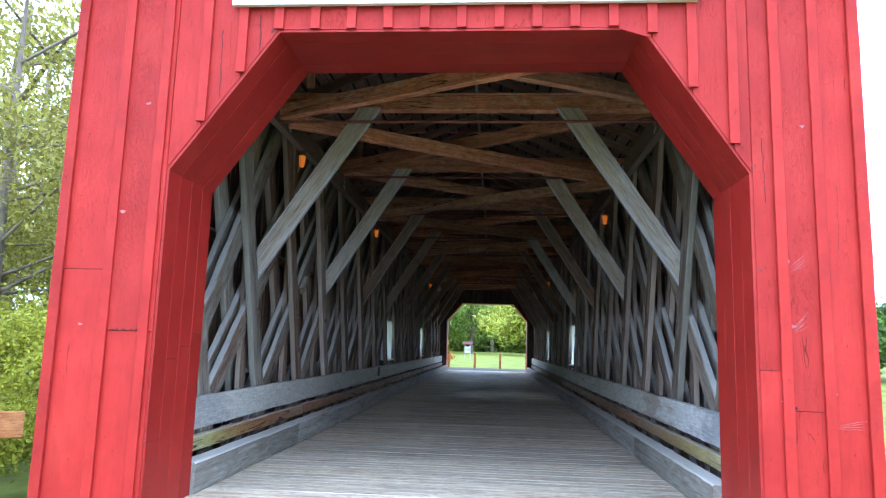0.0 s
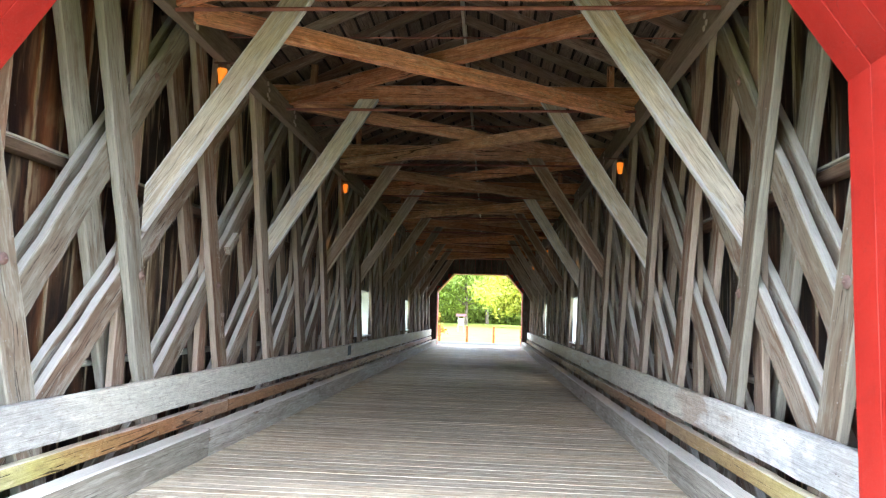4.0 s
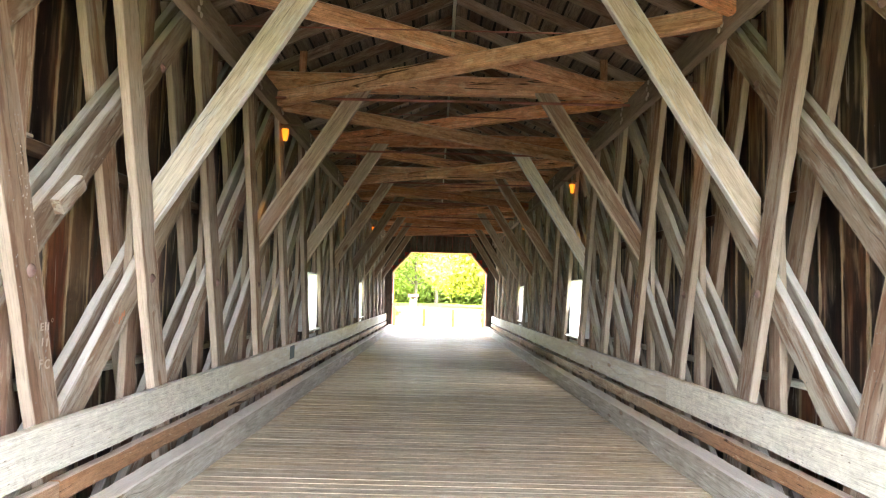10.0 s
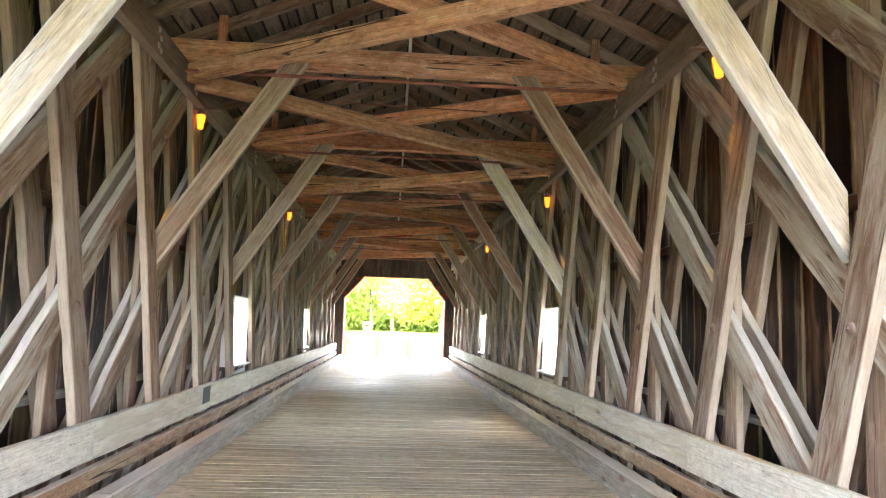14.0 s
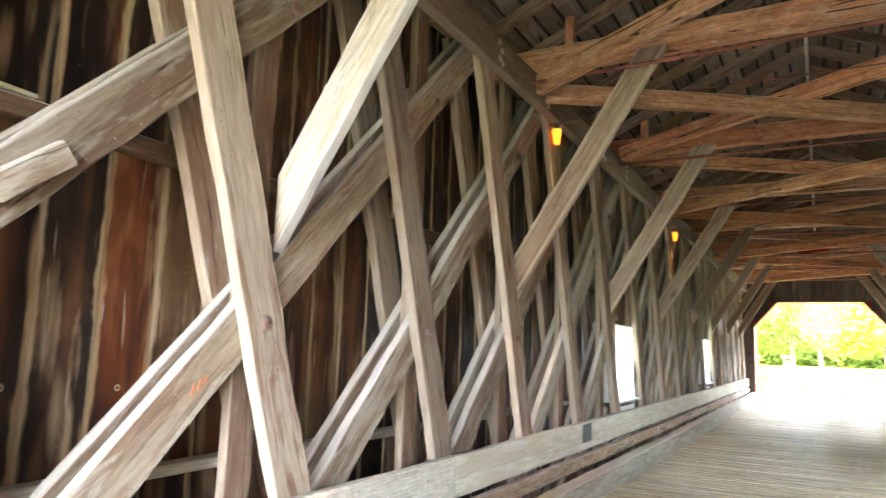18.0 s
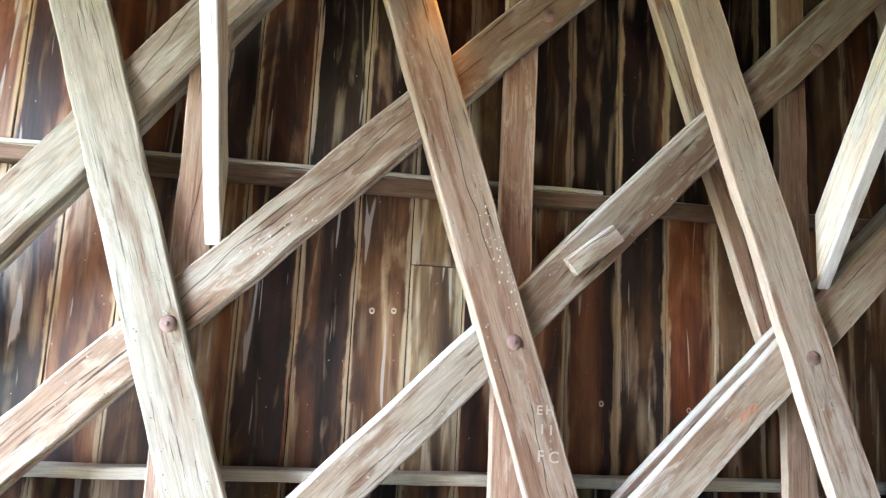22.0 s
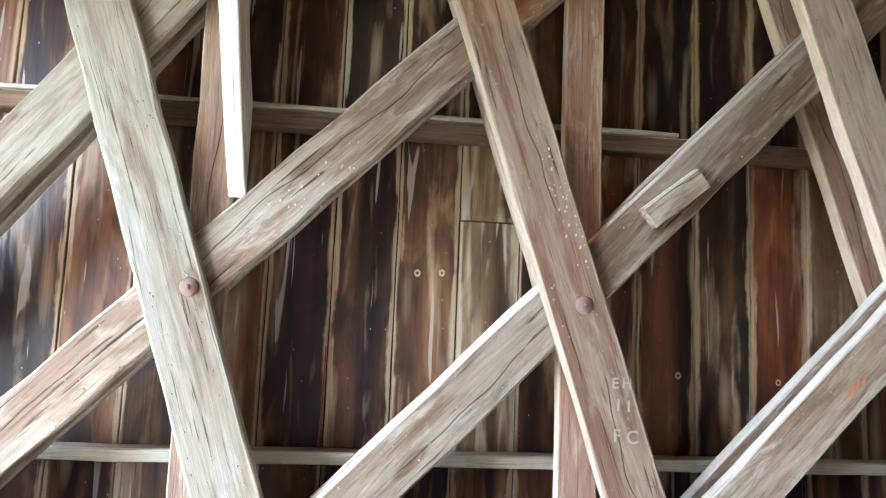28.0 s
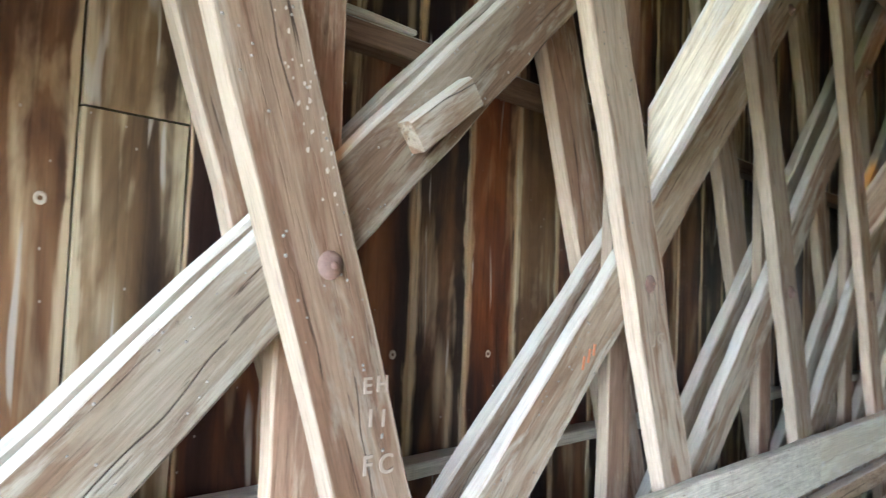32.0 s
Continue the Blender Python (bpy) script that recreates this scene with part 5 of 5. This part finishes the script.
for i, (x, y, h, c) in enumerate(((29.5, 45, 6, 3.4), (33.5, 52, 8, 4.5), (47, 78, 9, 5.5))):
    tree("tree", x, y, -0.75, h, c, LEAF, 40 + i, 5000, 0.25, "low green tree at the far edge of the field", bare=0.02)

rnd = random.Random(77)
lv, lf = [], []
for i in range(26000):
    x, y = rnd.uniform(-48, 48), rnd.uniform(205, 230)
    top = 17 + 6 * math.sin(x * 0.13) + 4 * math.sin(x * 0.4 + 1)
    p = Vector((x, y, (rnd.uniform(-0.02, 1) ** 2 * top if rnd.random() < 0.6 else rnd.uniform(-0.3, 4.0)) if rnd.random() < 0.8 else top * rnd.uniform(0.8, 1.1)))
    u = Vector((rnd.gauss(0, 1), rnd.gauss(0, 1), rnd.gauss(0, 1))).normalized()
    v = u.orthogonal().normalized()
    q = rnd.uniform(0.6, 1.35)
    b = len(lv)
    lv += [tuple(p - u * q), tuple(p + v * q * 0.6), tuple(p + u * q), tuple(p - v * q * 0.6)]
    lf.append((b, b + 1, b + 2, b + 3))
tagged(new("far_woods", mesh_of("far_woods", lv, lf, LEAF_FAR)), "dense green woods closing the far side of the park", "woods", kind="stuff")

# ---- fences and posts ----
for sx, y0, sy in ((-1, -0.12, -1), (1, -0.12, -1), (-1, 36.2, 1), (1, 36.2, 1)):
    fence = thing("wing_fence", "orange-brown two-rail wooden fence running out from the portal", "fence", "wing fences")
    p, q = Vector((sx * 3.4, y0 - sy * 0.25, 0)), Vector((sx * 6.2, y0 + sy * 1.9, 0))
    for z in (0.70,) if sy < 0 else (0.78, 0.36):
        beam("rail", fence, (p.x, p.y, z), (q.x, q.y, z - 0.05), 0.21, 0.045, ORANGEWOOD, (-sx * 0.6, sy, 0), int(z * 10))
    for u in (0.52, 0.97):
        r = p.lerp(q, u) + Vector((sx * 0.05, -sy * 0.09, 0))
        beam("post", fence, (r.x, r.y, ground_height(r.x, r.y) - 0.1), (r.x, r.y, 0.98), 0.1, 0.1, ORANGEWOOD, (0, 1, 0), 2)
for x, y in ((-0.85, 41.0), (0.85, 41.0)):
    ob = beam("bollard", None, (x, y, -0.15), (x, y, 1.0), 0.16, 0.16, ORANGEWOOD, (0, 1, 0), 3)
    tagged(ob, "square orange-brown timber bollard on the path", "bollard", "bollards")
for sx in (-1, 1):
    fence = thing("rail_fence", "low orange-brown wooden fence beside the path", "fence", "path fences")
    for z in (0.75, 0.4):
        beam("rail", fence, (sx * 2.5, 41.1, z), (sx * 6.0, 40.2, z), 0.14, 0.045, ORANGEWOOD, (0, -1, 0), int(z * 10))
    for u in (0.03, 0.5, 0.97):
        x, y = sx * (2.5 + 3.5 * u), 41.16 - 0.9 * u
        beam("post", fence, (x, y, -0.4), (x, y, 1.0), 0.14, 0.1, ORANGEWOOD, (0, -1, 0), 2)
kiosk = thing("notice_kiosk", "small notice board under a red-brown gabled roof", "kiosk", at=(-2.6, 74, -0.2))
for x in (-0.32, 0.32):
    beam("post", kiosk, (x, 0, -0.1), (x, 0, 1.9), 0.08, 0.08, KERBWOOD, (0, 1, 0), 1)
beam("panel", kiosk, (-0.28, -0.02, 1.25), (0.28, -0.02, 1.25), 0.75, 0.05, KERBWOOD, (0, -1, 0), 1)
for sy in (-1, 1):
    beam("roof_slope", kiosk, (-0.55, sy * 0.2, 2.0), (0.55, sy * 0.2, 2.0), 0.52, 0.05, KIOSKROOF, (0, sy * 0.75, 1), 1)
tree("bush", -3.5, 46.5, -0.4, 2.9, 0.95, LEAF_O, 60, 4000, 0.08, "small shrub with orange autumn leaves", bare=0.02)

# ---- lamps ----
for side, ys in ((-1, (4.8, 11.6, 19.1, 26.6)), (1, (8.55, 15.1, 22.9, 30.4))):
    for y in ys:
        lamp = thing("amber_lamp", "small amber lamp on a bracket below the roof plate", "lamp", "lamps", at=(side * 2.62, y, 4.25 if side < 0 else 4.1))
        bm = bmesh.new()
        bmesh.ops.create_cone(bm, cap_ends=True, segments=12, radius1=0.05, radius2=0.04, depth=0.06, matrix=pose(0, 0, 0.07))
        part("cap", bm, IRON, lamp)
        bm = bmesh.new()
        bmesh.ops.create_cone(bm, cap_ends=True, segments=14, radius1=0.034, radius2=0.06, depth=0.18, matrix=pose(0, 0, -0.05))
        bmesh.ops.bevel(bm, geom=bm.edges[:], offset=0.008, segments=2, affect="EDGES")
        part("bulb", bm, AMBER, lamp, "glowing amber glass bulb")
        beam("bracket", lamp, (side * -0.26, 0, 0.11), (side * 0.1, 0, 0.11), 0.03, 0.02, IRON, (0, 0, 1), 1)
        glow = new("glow", bpy.data.lights.new("glow", "SPOT"))
        glow.data.energy, glow.data.color, glow.data.shadow_soft_size = 1.2, (1.0, 0.42, 0.06), 0.04
        glow.data.spot_size, glow.data.spot_blend = radians(58), 0.9
        glow.parent, glow.location = lamp, (0, 0, -0.2)

# ---- small things on the timbers ----
cleat = beam("wood_cleat", None, (-2.748, 5.597, 2.248), (-2.748, 5.87, 2.466), 0.116, 0.072, LATTICE, (1, 0, 0), 7)
tagged(cleat, "short block nailed to a diagonal plank", "cleat")
patch = beam("paint_patch", None, (-2.622, 12.65, 0.70), (-2.622, 13.0, 0.70), 0.22, 0.006, DARKPAINT, (1, 0, 0), 1)
tagged(patch, "dark painted-over patch on the guard rail", "paint patch")
wire = thing("hanging_wire", "thin red wire hanging down the siding", "wire")
beam("strand", wire, (-3.27, 4.02, 0.2), (-3.27, 4.05, 1.55), 0.008, 0.008, REDWIRE, (1, 0, 0), 1)
for side in (-1, 1):
    for j, y in enumerate(KNEES):
        for dy in (-0.95, 0.32):
            washers = thing("plate_fixing", "cluster of pale washers on the roof plate", "fixing", "plate fixings", at=(side * 2.578, y + dy, 4.54))
            for q, (a, b) in enumerate(((-0.03, 0.09), (0.03, 0.02), (-0.02, -0.07), (0.05, -0.1))):
                ob = new("washer", BOLT_PALE)
                ob.parent = washers
                ob.matrix_local = frame_of((0, a - 0.01, b), (0, a + 0.01, b), (-side, 0, 0))
marks = thing("carved_marks", "small pale and orange scratched marks on the lattice planks", "marks")


def carved(body, y, z, size, x=-2.692):
    """A letter cut into a plank of the wall that faces the walk, paler than its face."""
    curve = bpy.data.curves.new("letter", "FONT")
    curve.body, curve.size, curve.extrude, curve.offset = body, size, 0.0015, 0.001
    text = new("letter", curve)
    bpy.context.view_layer.update()
    me = bpy.data.meshes.new_from_object(text.evaluated_get(bpy.context.evaluated_depsgraph_get()))
    bpy.data.objects.remove(text)
    me.materials.clear()
    me.materials.append(CARVED)
    ob = new("letter", me)
    ob.matrix_world = Matrix(((0, 0, 1, x), (1, 0, 0, y), (0, 1, 0, z), (0, 0, 0, 1)))
    ob.parent = marks


for body, y, z, size in (("F", 5.415, 1.185, 0.085), ("C", 5.478, 1.18, 0.085), ("E", 5.405, 1.43, 0.07), ("H", 5.455, 1.432, 0.07), ("I", 5.43, 1.33, 0.075), ("I", 5.48, 1.325, 0.075), ("J", 7.115, 1.53, 0.075), ("C", 7.155, 1.528, 0.075)):
    carved(body, y, z, size)
for q, (y, z, h) in enumerate(((6.66, 1.42, 0.06), (6.70, 1.45, 0.06), (6.74, 1.48, 0.05))):
    beam("mark", marks, (-2.7745, y, z), (-2.7745, y + h * 0.2, z + h), 0.014, 0.004, BARKPAINT, (1, 0, 0), q % 2, wear=0.0005)
def fleck_mesh(spots, x, spread, rnd):
    verts, faces = [], []
    for y, z in spots:
        r = rnd.uniform(0.003, spread)
        b = len(verts)
        for h, grow in ((0.0, 1.0), (0.0018, 0.8)):
            for e in range(6):
                q = r * rnd.uniform(0.5, 1.3) * grow
                verts.append((x + h, y + q * math.cos(e * 1.047), z + 1.5 * q * math.sin(e * 1.047)))
        faces += [(b + e, b + (e + 1) % 6, b + 6 + (e + 1) % 6, b + 6 + e) for e in range(6)] + [tuple(range(b + 6, b + 12))]
    return mesh_of("paint_flecks", verts, faces, CHALK)


rnd = random.Random(12)
spots = []
for i in range(34):
    z = rnd.gauss(2.22, 0.16)
    spots.append((BOLT_Y + PITCH + LEAN_Y * (z - BOLT_Z) + rnd.uniform(0.0, 0.11), z))
tagged(new("paint_flecks", fleck_mesh(spots, -2.6975, 0.008, rnd)), "scattered pale flecks of old paint on a lattice plank", "paint flecks", kind="stuff")
spots = []
for i in range(44):
    z = rnd.choice((2.28, 2.42, 2.86)) + rnd.gauss(0, 0.05)
    spots.append((BOLT_Y + z - BOLT_Z + rnd.uniform(-0.12, 0.14), z))
tagged(new("paint_flecks", fleck_mesh(spots, -2.7775, 0.006, rnd)), "scattered pale flecks of old paint on a lattice plank", "paint flecks", kind="stuff")


def crack(points, width, seed):
    """A dark split in the portal's boards, thin and jagged."""
    rnd = random.Random(seed)
    bm = bmesh.new()
    rows = []
    for (xa, za), (xb, zb) in zip(points, points[1:]):
        for i in range(12):
            u = i / 12
            x, z = 0.949 * (xa + (xb - xa) * u) + 0.022 + rnd.uniform(-0.006, 0.006), 0.949 * (za + (zb - za) * u)
            w = width * rnd.uniform(0.3, 1.0)
            rows.append([bm.verts.new((x + d, yy, z)) for d, yy in ((-w, 0.1345), (-w, 0.1315), (w, 0.1315), (w, 0.1345))])
    for p, q in zip(rows, rows[1:]):
        for k in range(3):
            bm.faces.new((p[k], p[k + 1], q[k + 1], q[k]))
    part("crack", bm, DARKCRACK, bpy.data.objects["portal_1"], "dark split in a painted board")


DARKCRACK = plain("dark_split_wood", (0.05, 0.012, 0.012), 0.9)
for seed, (points, width) in enumerate((
        ([(-3.07, 4.45), (-3.16, 4.1), (-3.27, 3.6)], 0.006),
        ([(-2.37, 4.4), (-2.43, 3.9), (-2.46, 3.2)], 0.004),
        ([(-2.12, 4.3), (-2.1, 3.6)], 0.005),
        ([(-1.77, 4.45), (-1.76, 4.05)], 0.005),
        ([(2.83, 4.1), (2.86, 3.3)], 0.003),
        ([(2.95, 1.02), (2.94, 0.55)], 0.003),
        ([(-2.565, 1.93), (-2.56, 1.82)], 0.012),
        ([(-2.6, 1.80), (-2.59, 1.58)], 0.004),
        ([(-3.2, 2.0), (-3.21, 1.5)], 0.003),
        ([(2.62, 3.3), (2.63, 2.7)], 0.003),
        ([(3.2, 2.9), (3.19, 2.3)], 0.0025),
        ([(2.42, 4.4), (2.43, 3.6)], 0.003))):
    crack(points, width, seed)

SCRATCH = plain("pale_paint_scratch", (0.45, 0.17, 0.16), 0.8, spread=0.4, scale=40)
scuff = random.Random(4)


def sliver(p, q, width, mat, name):
    """A thin mark that tapers at both ends, a hair proud of the portal's front."""
    bm = bmesh.new()
    rows = []
    for i in range(9):
        u = i / 8
        x, z = p[0] + (q[0] - p[0]) * u, p[1] + (q[1] - p[1]) * u + scuff.uniform(-0.003, 0.003)
        w = width * math.sin(math.pi * (0.08 + 0.84 * u)) * scuff.uniform(0.5, 1.0)
        rows.append([bm.verts.new((x, yy, z + d)) for d, yy in ((-w, 0.1268), (-w, 0.1248), (w, 0.1248), (w, 0.1268))])
    for a, b in zip(rows, rows[1:]):
        for k in range(3):
            bm.faces.new((a[k], a[k + 1], b[k + 1], b[k]))
    part(name, bm, mat, bpy.data.objects["portal_1"])


for x0, z0, x1, z1, n in ((2.672, 1.615, 2.80, 1.71, 6), (2.675, 2.09, 2.81, 2.165, 5), (2.682, 1.80, 2.69, 1.905, 2), (2.965, 0.905, 3.19, 0.935, 4)):
    for i in range(n):
        d = (i - n / 2) * 0.009
        sliver((x0 + scuff.uniform(0, 0.03), z0 + d), (x1 - scuff.uniform(0, 0.04), z1 + d * 2.5), 0.0016, SCRATCH, "scratch")
sliver((2.645, 1.02), (2.69, 1.035), 0.028, DARKCRACK, "hole")
for x in (-2.79, -2.745, -2.70, -2.65, -2.58, -2.53):
    sliver((x, 1.482), (x + scuff.uniform(0.02, 0.045), 1.484), scuff.uniform(0.004, 0.012), DARKCRACK, "torn_edge")
